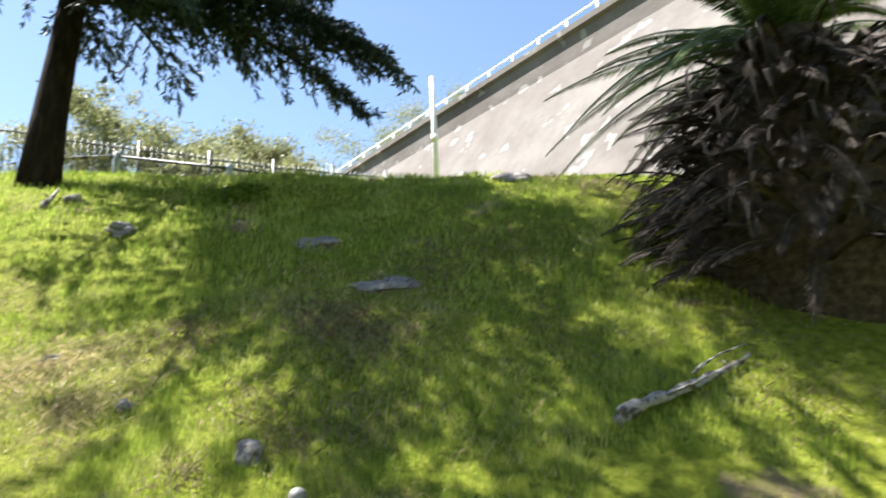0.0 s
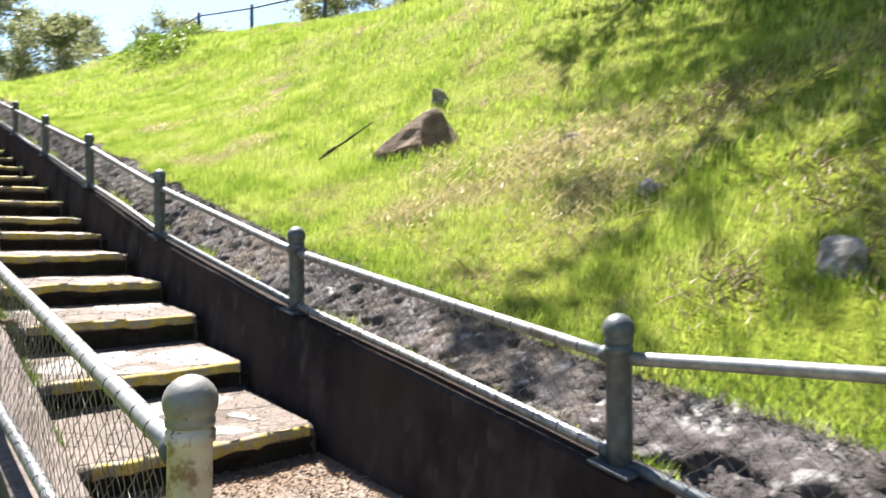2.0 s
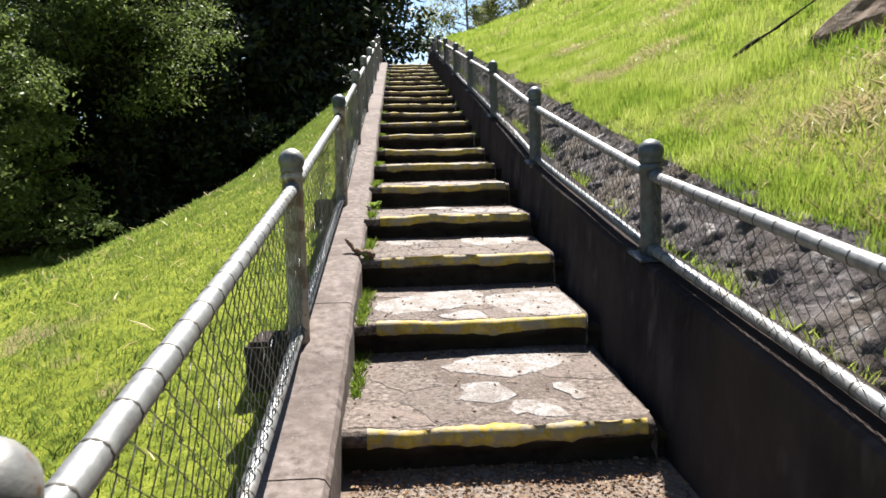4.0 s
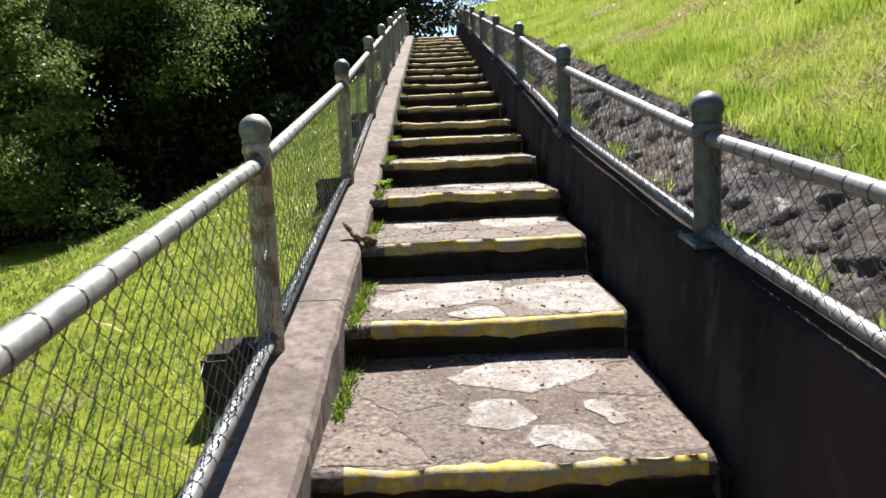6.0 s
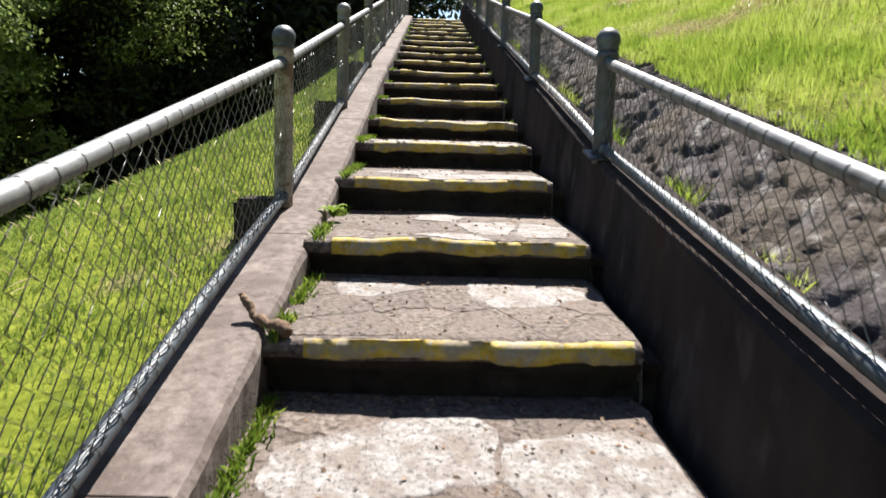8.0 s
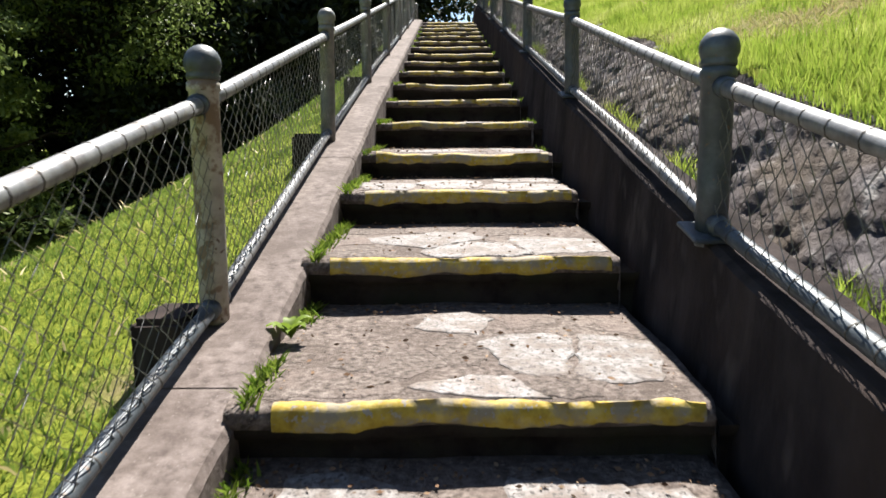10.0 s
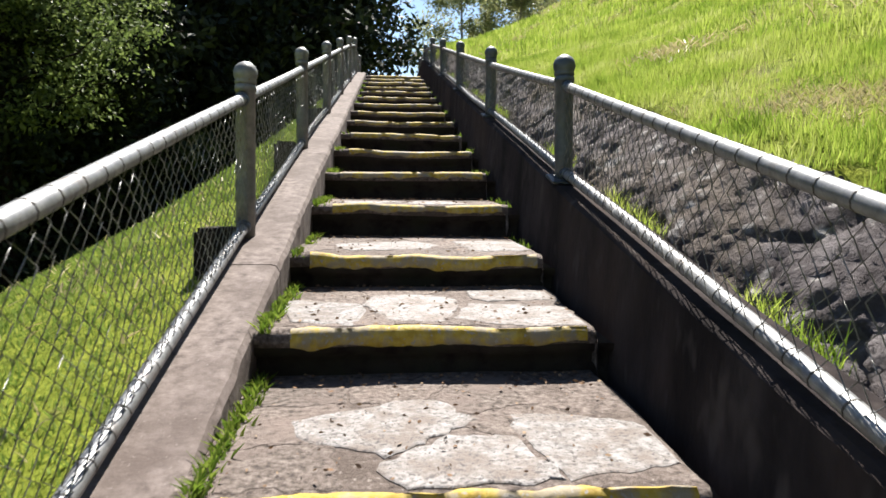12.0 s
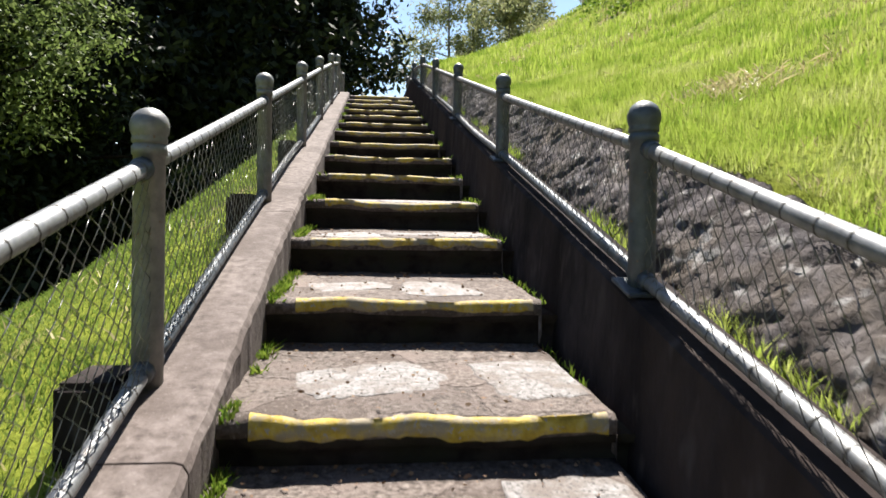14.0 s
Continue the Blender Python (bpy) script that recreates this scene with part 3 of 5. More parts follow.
for a, b in zip(CUTS, CUTS[1:]):
    child("curb_length", swept("curb_length", np.linspace(a + 0.004, b - 0.004, int((b - a) / 0.025) + 2), curb_section, M_CURB), curb)
wall_right = tagged(new("wall_right", swept("wall_right", np.linspace(-1.98, TOP_Y + 10, 320), wall_section, M_WALL)), "low stained concrete wall beside the stairs, coloured darker for its shaded face", "wall", kind="structure")

# ---- rock face between wall and turf ----
ry, rs = np.linspace(-4.6, 20, 1150), np.linspace(0, 1, 40)
RY, RS = np.meshgrid(ry, rs, indexing="ij")
foot_z = np.where(RY > -1.95, wall_top(RY) - 0.10, np.interp(RY, [-4.6, -1.95], [-0.02, 0.26]))
head_z = bank_edge(RY) - 0.01
bend = np.clip((RS - 0.22) / 0.70, 0, 1)
# broken plates: nearest and second nearest of scattered seeds
krng = np.random.default_rng(71)
KS = np.stack([krng.uniform(-4.8, 20.2, 620), krng.uniform(-0.1, 0.8, 620)], 1)
flat_p = np.stack([RY.ravel() + 0.05 * fbm(RY * 9, RS * 9, 3, 3).ravel(), (RS * 0.72).ravel() + 0.05 * fbm(RY * 9 + 7, RS * 9, 3, 5).ravel()], 1)
d1, d2, own = (np.empty(len(flat_p)) for _ in range(3))
for a in range(0, len(flat_p), 4000):
    q = flat_p[a:a + 4000]
    dd = np.hypot((q[:, None, 0] - KS[None, :, 0]) * 0.75 + (q[:, None, 1] - KS[None, :, 1]) * 0.3, q[:, None, 1] - KS[None, :, 1])
    two = np.partition(dd, 1, axis=1)
    d1[a:a + 4000], d2[a:a + 4000], own[a:a + 4000] = two[:, 0], two[:, 1], dd.argmin(1)
own = own.astype(int)
plate = krng.uniform(-1, 1, 620)[own] * 0.012 + (krng.uniform(-0.16, 0.16, 620)[own] * (flat_p[:, 0] - KS[own, 0]) + krng.uniform(-0.25, 0.25, 620)[own] * (flat_p[:, 1] - KS[own, 1]))
plate = (plate - 0.022 * np.exp(-((d2 - d1) / 0.012) ** 2) * (krng.random(620) < 0.6)[own]).reshape(RY.shape)
rough = fbm(RY * 2.2, RS * 2.2 + RY * 0.4, 5, 11.0)
fine = fbm(RY * 22, RS * 18, 3, 31.0)
# cleavage: sharp ribs that lean along the face, broken by the larger swells
lean_u, lean_v = RY * 0.80 + RS * 0.5, RS * 0.75 - RY * 0.55
ribs = 1 - np.abs(fbm(lean_u * 17 + rough, lean_v * 4, 4, 17.0)) * 2
ribs2 = 1 - np.abs(fbm(lean_u * 38 + rough * 2, lean_v * 11, 3, 23.0)) * 2
keep = np.clip(RS * 4, 0, 1) * np.clip((1 - RS) * 7, 0.15, 1)
hollow = -0.09 * np.clip(fbm(RY * 1.3 + 4, RS * 1.5, 3, 41.0) - 0.18, 0, 1)
out_ = (0.7 * plate + 0.05 * rough + 0.020 * ribs + 0.012 * ribs2 + 0.012 * fine + hollow) * keep
rx_ = 0.80 + 0.14 * np.clip(RS / 0.22, 0, 1) + 0.40 * bend ** 1.3 + 0.12 * np.clip((RS - 0.94) / 0.06, 0, 1) - 0.8 * out_
rz_ = foot_z + (head_z - foot_z) * bend + 0.5 * out_
rock_face = new("rock_face", quad_mesh("rock_face", np.stack([rx_, RY, rz_], -1).reshape(-1, 3), grid_faces(len(ry), len(rs))[:, ::-1], M_ROCK, smooth=False))
tagged(rock_face, "rough grey rock bank between the wall and the turf", "rock bank", kind="structure")


# ---- pipe fences with chain-link ----
def post_mesh(height, r, mat, name="post"):
    """A pipe post with a collar; its foot is at 0, the middle of its ball cap at height."""
    b = r * 1.24
    prof = [(0.0, -0.03), (r, -0.03), (r * 1.01, height * 0.3), (r, height - b * 1.5), (r * 1.12, height - b * 1.46), (r * 1.12, height - b * 1.05), (r * 1.02, height - b * 0.98), (r * 0.98, height - b * 0.6)]
    v, f = lathe_arrays(prof, 20)
    return quad_mesh(name, v, f, mat)


def cap_mesh(height, r, mat):
    """The ball on a post, with the rim under it."""
    b = r * 1.24
    prof = [(r * 0.9, height - b * 0.9), (r * 1.1, height - b * 0.86), (r * 1.12, height - b * 0.68), (b * 0.86, height - b * 0.52)]
    prof += [(b * math.cos(t), height + b * math.sin(t)) for t in np.linspace(-0.45, math.pi / 2 - 0.02, 10)]
    prof.append((0.0005, height + b))
    v, f = lathe_arrays(prof, 20)
    v = v * np.array([1, 1, 1.0])
    return quad_mesh("ball_cap", v, f, mat)


def bent(a, b, n, wob, rng):
    """Points from a to b with a slight sag and dents."""
    t = np.linspace(0, 1, n)
    P = np.outer(1 - t, a) + np.outer(t, b)
    P[:, 2] += wob * np.sin(t * np.pi) * rng.uniform(-1, 1)
    P[:, 0] += wob * np.sin(t * np.pi) * rng.uniform(-1, 1)
    return P


def chain_link(a0, a1, b0, b1, pitch=0.058, wire=0.0018):
    """Woven wires between a lower edge a0-b0 and an upper edge a1-b1."""
    a0, a1, b0, b1 = (np.asarray(p, float) for p in (a0, a1, b0, b1))
    width = np.linalg.norm(b0 - a0)
    height = np.linalg.norm(a1 - a0)
    side = np.cross(b0 - a0, a1 - a0)
    side /= np.linalg.norm(side)
    nw, nh = int(width / (pitch * 1.3)), max(2, int(height / (pitch * 1.15) * 2))
    P = []
    for k in range(nw + 1):
        v = np.arange(nh + 1) / nh
        u = np.clip((k + 0.5 * (np.arange(nh + 1) % 2)) / nw + 0.010 * np.sin(k * 1.7 + v * 5) / width, 0, 1)
        lo, hi = a0 + np.outer(u, b0 - a0), a1 + np.outer(u, b1 - a1)
        p = lo * (1 - v)[:, None] + hi * v[:, None]
        p += side * (0.0022 * np.where(np.arange(nh + 1) % 2, 1, -1) + 0.012 * np.sin(u * 9) * np.sin(v * 3))[:, None]
        P.append(p)
        # the next wire of the weave runs the other way
        u2 = np.clip((k + 1 - 0.5 * (np.arange(nh + 1) % 2)) / nw + 0.010 * np.sin(k * 1.7 + v * 5) / width, 0, 1)
        lo, hi = a0 + np.outer(u2, b0 - a0), a1 + np.outer(u2, b1 - a1)
        p = lo * (1 - v)[:, None] + hi * v[:, None] + side * (0.012 * np.sin(u2 * 9) * np.sin(v * 3))[:, None]
        P.append(p)
    return [tube_arrays(p, wire, 3, cap=False) for p in P]


def fence(name, label, posts, rail_drop, low_rise, post_r, rail_r, mats, rail_mats=None, tie_gap=0.11, seed=1, caps=None):
    """posts: rows of (x, y, foot z, ball z)."""
    rng = np.random.default_rng(seed)
    caps = caps or [M_POST]
    top = thing(name, label, "fence")
    for k, (x, y, zf, zb) in enumerate(posts):
        ob = child("post", post_mesh(zb - zf, post_r, mats[k % len(mats)] if k < len(mats) else mats[-1]), top)
        child("ball_cap", cap_mesh(zb - zf, post_r, caps[min(k, len(caps) - 1)]), ob)
        ob.matrix_local = pose(x, y, zf, rng.uniform(-1, 1), rng.uniform(-1, 1), rng.uniform(0, 90))
    for k in range(len(posts) - 1):
        p, q = np.array(posts[k]), np.array(posts[k + 1])
        far = k > 4
        hi_a, hi_b = np.array([p[0], p[1], p[3] - rail_drop]), np.array([q[0], q[1], q[3] - rail_drop])
        lo_a, lo_b = np.array([p[0], p[1], p[2] + low_rise]), np.array([q[0], q[1], q[2] + low_rise])
        w = (hi_b - hi_a) / np.linalg.norm(hi_b - hi_a)
        rm = M_RAIL if not rail_mats or k >= len(rail_mats) else rail_mats[k]
        hi = bent(hi_a, hi_b, 12, 0.008, rng)
        lo = bent(lo_a, lo_b, 12, 0.012, rng)
        rail = child("top_rail", merged("top_rail", [tube_arrays(hi, rail_r, 12)], rm), top)
        child("bottom_rail", merged("bottom_rail", [tube_arrays(lo, rail_r * 0.95, 12)], M_POST if k % 2 else M_RAIL), top)
        for end, sg in ((hi_a, 1), (hi_b, -1), (lo_a, 1), (lo_b, -1)):
            if not far:
                o_ = np.asarray(end, float)
                child("rail_socket", merged("rail_socket", [tube_arrays([o_ + w * sg * (post_r - 0.01), o_ + w * sg * (post_r + 0.022), o_ + w * sg * (post_r + 0.03)], [rail_r + 0.009, rail_r + 0.007, rail_r + 0.002], 12)], M_POST), top)
        n = int(np.linalg.norm(hi_b - hi_a) / tie_gap)
        rings = []
        for t in (np.arange(n) + 0.5) / n:
            t = min(max(t + rng.uniform(-0.1, 0.1) / n, 0.02), 0.98)
            for line, rr in ((hi, rail_r), (lo, rail_r * 0.95)):
                c = np.array([np.interp(t, np.linspace(0, 1, 12), line[:, d]) for d in range(3)])
                rings.append(tube_arrays([c - w * 0.0035, c - w * 0.0012, c + w * 0.0012, c + w * 0.0035], [rr + 0.0004, rr + 0.0018, rr + 0.0018, rr + 0.0004], 10, cap=False))
        child("tie_wire", merged("tie_wire", rings, M_TIE), rail, "dark wire ties round the pipe")["kind"] = "stuff"
        sx = 0.018 if p[0] < 0 else -0.012
        off = np.array([sx, 0, 0])
        side_gap = w * (post_r * 0.6)
        child("chain_link", merged("chain_link", chain_link(lo_a + off + side_gap, hi_a + off + side_gap, lo_b + off - side_gap, hi_b + off - side_gap, 0.058 if not far else 0.075), M_WIRE), top, "woven galvanised chain-link")
    return top


R_Y = [-1.85, 0.47, 2.88, 5.40, 7.95, 10.5, 13.05, 15.6, 18.15, 20.7]
R_BALL = [0.925, 1.278, 1.827, 2.46, 3.05, 3.66, 4.27, 4.87, 5.3, 5.5]
R_X = [0.70, 0.70, 0.668, 0.70, 0.705, 0.70, 0.70, 0.70, 0.70, 0.70]
posts_r = [(x, y, float(wall_top(y)), zb - 0.045) for x, y, zb in zip(R_X, R_Y, R_BALL)]
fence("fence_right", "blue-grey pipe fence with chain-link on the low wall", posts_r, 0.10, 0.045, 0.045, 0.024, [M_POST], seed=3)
L_Y = [-1.86, 0.55, 3.03, 5.29, 7.55, 9.85, 12.15, 14.45, 16.75, 19.0]
L_BALL = [0.905, 1.285, 1.824, 2.38, 2.93, 3.49, 4.05, 4.6, 5.1, 5.2]
posts_l = [(-0.795 if k == 0 else -0.852, y, float(curb_top(y)), zb - 0.055) for k, (y, zb) in enumerate(zip(L_Y, L_BALL))]
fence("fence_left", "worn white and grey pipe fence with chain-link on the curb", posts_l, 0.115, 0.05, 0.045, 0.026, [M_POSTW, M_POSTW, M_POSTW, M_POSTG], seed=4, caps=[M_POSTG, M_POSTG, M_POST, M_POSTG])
fence("fence_lower", "rusty pipe fence with chain-link beside the landing", [(0.86, -2.83, -0.05, 0.90), (-1.13, -4.14, -0.06, 0.88), (-3.1, -5.43, -0.06, 0.88), (-5.1, -6.74, -0.06, 0.88)], 0.075, 0.10, 0.042, 0.025, [M_POSTW], [M_RUST, M_RUST, M_RUST], seed=5, caps=[M_POSTG])
link = thing("fence_link", "galvanised pipe rail joining the wall fence to the corner post", "fence")
lk = np.random.default_rng(9)
child("top_rail", merged("top_rail", [tube_arrays(bent(np.array([0.70, -1.85, 0.78]), np.array([0.86, -2.83, 0.82]), 8, 0.003, lk), 0.024, 12)], M_RAIL), link)
child("bottom_rail", merged("bottom_rail", [tube_arrays(bent(np.array([0.70, -1.85, 0.42]), np.array([0.86, -2.83, 0.2]), 8, 0.003, lk), 0.023, 12)], M_POST), link)
child("chain_link", merged("chain_link", chain_link((0.70, -1.89, 0.42), (0.70, -1.89, 0.79), (0.86, -2.79, 0.2), (0.86, -2.79, 0.82)), M_WIRE), link)

# dark concrete footings outside the left posts, base plates under the right ones
for k, (x, y, zf, zb) in enumerate(posts_l[1:]):
    bm = bmesh.new()
    bmesh.ops.create_cube(bm, size=1.0)
    bmesh.ops.scale(bm, vec=(0.17, 0.26, 0.42), verts=bm.verts)
    bmesh.ops.bevel(bm, geom=bm.edges[:], offset=0.02, segments=2, affect='EDGES')
    for v in bm.verts:
        v.co += Vector((noise.noise(v.co * 9 + Vector((k, 0, 0))), noise.noise(v.co * 9 + Vector((0, k, 3))), 0)) * 0.012
    me = bpy.data.meshes.new("post_footing")
    bm.to_mesh(me)
    bm.free()
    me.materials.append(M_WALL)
    ob = tagged(new("post_footing", me), "dark rough concrete footing beside a fence post", "footing", "post footings")
    ob.location = (x - 0.115, y - 0.05, zf - 0.17)
for k, (x, y, zf, zb) in enumerate(posts_r):
    bm = bmesh.new()
    bmesh.ops.create_cube(bm, size=1.0)
    bmesh.ops.scale(bm, vec=(0.15, 0.17, 0.016), verts=bm.verts)
    bmesh.ops.bevel(bm, geom=bm.edges[:], offset=0.004, segments=1, affect='EDGES')
    me = bpy.data.meshes.new("base_plate")
    bm.to_mesh(me)
    bm.free()
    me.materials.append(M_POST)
    ob = tagged(new("base_plate", me), "painted steel base plate under a fence post", "base plate", "post base plates")
    sl = math.degrees(math.atan((float(wall_top(y + 0.1)) - float(wall_top(y - 0.1))) / 0.2))
    ob.matrix_world = pose(x, y, zf + 0.010, sl, 0, 0)


# ---- trees ----
def leaf_quads(centres, sizes, rng, flat=0.0, aspect=2.2):
    """Diamond leaves of random turn at centres."""
    n = len(centres)
    d = rng.normal(size=(n, 3))
    d[:, 2] *= 1 - flat
    d /= np.linalg.norm(d, axis=1)[:, None]
    e = np.cross(d, rng.normal(size=(n, 3)))
    e /= np.linalg.norm(e, axis=1)[:, None] + 1e-9
    L = np.asarray(sizes)[:, None]
    a, b = d * L * 0.5, e * L * 0.5 / aspect
    return np.stack([centres - a, centres + b, centres + a, centres - b], 1).reshape(-1, 3)


def tree(name, label, base, height, spread, trunk_r, leaf_mat, bark, seed, limbs=14, clumps=5, leaves=90, leaf=0.16, first=0.3, droop=0.0, lean=(0, 0), shape="round", clump_r=0.16, group="", flat_clump=0.6, toward=None, limb_r=0.45, aspect=2.2):
    rng = np.random.default_rng(seed)
    top = thing(name, label, "tree", group, at=base)
    t = np.linspace(0, 1, 10)
    tx = lean[0] * t + 0.12 * trunk_r * 6 * np.sin(t * 5 + seed) * t
    ty = lean[1] * t + 0.12 * trunk_r * 6 * np.sin(t * 4 + seed * 2) * t
    P = np.stack([tx, ty, t * height * 0.97 - 0.3 * (t == 0)], 1)
    rad = trunk_r * (1 - 0.92 * t) * (1 + 0.35 * np.exp(-t * 14))
    wood = [tube_arrays(P, rad, 10)]
    pts, sz = [], []
    for k in range(limbs):
        f = first + (0.97 - first) * ((k + rng.uniform(0, 0.8)) / limbs)
        o = np.array([np.interp(f, t, P[:, d]) for d in range(3)])
        az = k * 2.4 + rng.uniform(-0.5, 0.5)
        rel = (f - first) / (1 - first)
        if shape == "cone":
            length = spread * (1.05 - rel) * rng.uniform(0.75, 1.1) + 0.3
        elif shape == "dome":
            length = spread * math.sqrt(max(0.08, 1 - rel ** 2)) * rng.uniform(0.7, 1.1)
        else:
            length = spread * (0.45 + 0.9 * math.sin(math.pi * min(0.96, rel + 0.12))) * 0.8 * rng.uniform(0.65, 1.1)
        if toward is not None:
            length *= max(0.22, 0.82 + 0.48 * math.cos(az - toward))
        rise = rng.uniform(0.1, 0.55) * (1 - droop) - 0.25 * droop
        s = np.linspace(0, 1, 7)
        B = o + np.stack([np.cos(az) * length * s, np.sin(az) * length * s, length * (rise * s - droop * 0.35 * s ** 2)], 1)
        B += rng.normal(size=B.shape) * length * 0.03 * s[:, None]
        r0 = float(np.interp(f, t, rad)) * limb_r
        wood.append(tube_arrays(B, r0 * (1 - 0.88 * s) + 0.006, 5, cap=False))
        for c in range(clumps):
            u = rng.uniform(0.25, 1.02)
            cc = np.array([np.interp(u, s, B[:, d]) for d in range(3)]) + rng.normal(size=3) * length * 0.10
            R = height * clump_r * rng.uniform(0.35, 0.8) * (0.6 + 0.4 * (1 - rel))
            m = int(leaves * rng.uniform(0.5, 1.3))
            q = rng.normal(size=(m, 3)) * R * 0.5
            q[:, 2] *= flat_clump
            if droop:
                q[:, 2] -= np.abs(rng.normal(size=m)) * R * droop
            pts.append(cc + q)
            sz.append(leaf * rng.uniform(0.6, 1.4, m))
    trunk = child("trunk", merged("trunk", wood, bark), top)
    crown = child("crown", array_mesh("crown", leaf_quads(np.vstack(pts), np.concatenate(sz), rng, aspect=aspect), 4, leaf_mat), top)
    return top


def gz(x, y):
    return float(ground_z(x, y))


def cedar(base, height, trunk_r, seed):
    """A cedar: long limbs that dip at their ends, side twigs in flat sprays, needles hanging along the twigs."""
    rng = np.random.default_rng(seed)
    top = thing("cedar_tree", "tall dark cedar with drooping boughs on the crest of the bank", "tree", at=base)
    t = np.linspace(0, 1, 14)
    P = np.stack([0.35 * t + 0.1 * np.sin(t * 6), -1.5 * t ** 1.2, t * height - 0.4 * (t == 0)], 1)
    rad = trunk_r * (1 - 0.9 * t) * (1 + 0.35 * np.exp(-t * 16))
    wood = [tube_arrays(P, rad, 14)]
    roots, dirs, lens = [], [], []
    limbs, low = 74, 15
    for k in range(limbs + low):
        f = 0.23 + 0.74 * ((k + rng.uniform(0, 0.8)) / limbs) ** 1.25
        az = k * 2.4 + rng.uniform(-0.4, 0.4)
        if k >= limbs:
            f, az = rng.uniform(0.20, 0.36), radians(rng.uniform(-165, -35))
        o = np.array([np.interp(f, t, P[:, d]) for d in range(3)])
        # fullest downhill; limb reach shaped so the crown's shadow leaves the +y bank sunlit
        off = abs((az - radians(-114) + math.pi) % (2 * math.pi) - math.pi)
        wide = float(np.interp(off, [1.05, 1.6, 2.2], [1.0, 0.55, 0.25]))
        length = 6.4 * math.sqrt(max(0.05, 1 - ((f - 0.35) / 0.65) ** 2)) * wide * rng.uniform(0.7, 1.05)
        s = np.linspace(0, 1, 12)
        rise = rng.uniform(-0.02, 0.22)
        B = o + np.stack([np.cos(az) * length * s, np.sin(az) * length * s, length * (rise * s - 0.42 * s ** 2.2)], 1)
        B[:, :2] += (rng.normal(size=2) * length * 0.06) * (s ** 2)[:, None]
        r0 = float(np.interp(f, t, rad)) * 0.27
        wood.append(tube_arrays(B, r0 * (1 - 0.9 * s) + 0.008, 6, cap=False))
        n = int(length / (0.125 if k < limbs else 0.085))
        for j in range(n):
            u = 0.16 + 0.84 * (j + rng.uniform(0, 1)) / n
            c = np.array([np.interp(u, s, B[:, d]) for d in range(3)])
            side = (1 if j % 2 else -1) * rng.uniform(0.5, 1.25)
            d = np.array([math.cos(az + side), math.sin(az + side), rng.uniform(-0.55, 0.05)])
            roots.append(c)
            dirs.append(d / np.linalg.norm(d))
            lens.append((0.25 + 1.05 * math.sin(math.pi * min(1, 0.15 + 0.8 * u))) * rng.uniform(0.45, 1.1) * min(1, 0.5 + length / 7))
    C, D, Ln = np.array(roots), np.array(dirs), np.array(lens)
    for k in range(0, len(C), 2):
        s = np.linspace(0, 1, 4)
        tw = C[k] + np.outer(s * Ln[k], D[k]) + np.outer(-0.35 * Ln[k] * s ** 2, (0, 0, 1))
        wood.append(tube_arrays(tw, 0.010 * (1 - 0.8 * s) + 0.002, 3, cap=False))
    m = 40
    u = rng.uniform(0.05, 1.05, (len(C), m))
    pts = C[:, None, :] + (u * Ln[:, None])[..., None] * D[:, None, :]
    pts[..., 2] -= 0.35 * Ln[:, None] * u ** 2
    hang = rng.normal(size=pts.shape) * 0.55 + D[:, None, :] * 0.75 + np.array([0, 0, -0.75])
    hang /= np.linalg.norm(hang, axis=2)[..., None]
    size = rng.uniform(0.10, 0.22, (len(C), m))
    pts = (pts + hang * size[..., None] * 0.5 + rng.normal(size=pts.shape) * 0.018).reshape(-1, 3)
    hang, size = hang.reshape(-1, 3), size.reshape(-1, 1)
    e = np.cross(hang, rng.normal(size=hang.shape))
    e /= np.linalg.norm(e, axis=1)[:, None] + 1e-9
    a, b = hang * size * 0.5, e * size * 0.13
    child("trunk", merged("trunk", wood, M_BARK), top)
    child("crown", array_mesh("crown", np.stack([pts - a, pts + b, pts + a, pts - b], 1).reshape(-1, 3), 4, M_CEDAR), top)
    return top


cedar((7.45, 4.1, gz(7.45, 4.1) - 0.1), 17.0, 0.29, 5)

# gum trees behind the crest
GUMS = [(34.4, 10.9, 14), (36, 9.2, 13.5), (68, 8.5, 30), (36, 17, 16), (32, 15.5, 13), (29, 19, 15), (70, 6, 34), (72, 0, 36), (66, 12.5, 28), (24, 25, 13), (19, 30, 12), (27, 33, 14), (13.8, 36, 9), (48, 18, 20), (11, 52, 13),
        (5, 50, 14), (16, 47, 13), (8, 45, 11), (40, 13, 16), (30, 12, 11), (33, 20, 16)]
for k, (x, y, h) in enumerate(GUMS):
    tree("gum_tree", "slender gum tree with open olive-green crown", (x, y, 5.0), h, h * (0.36 if y > 10 else 0.26), h * 0.014, M_GUM, M_GUMBARK, 30 + k, limbs=20, clumps=7, leaves=95, leaf=0.30, first=0.22, clump_r=0.13, group="gum trees behind the crest",
         flat_clump=0.8, aspect=3.2)

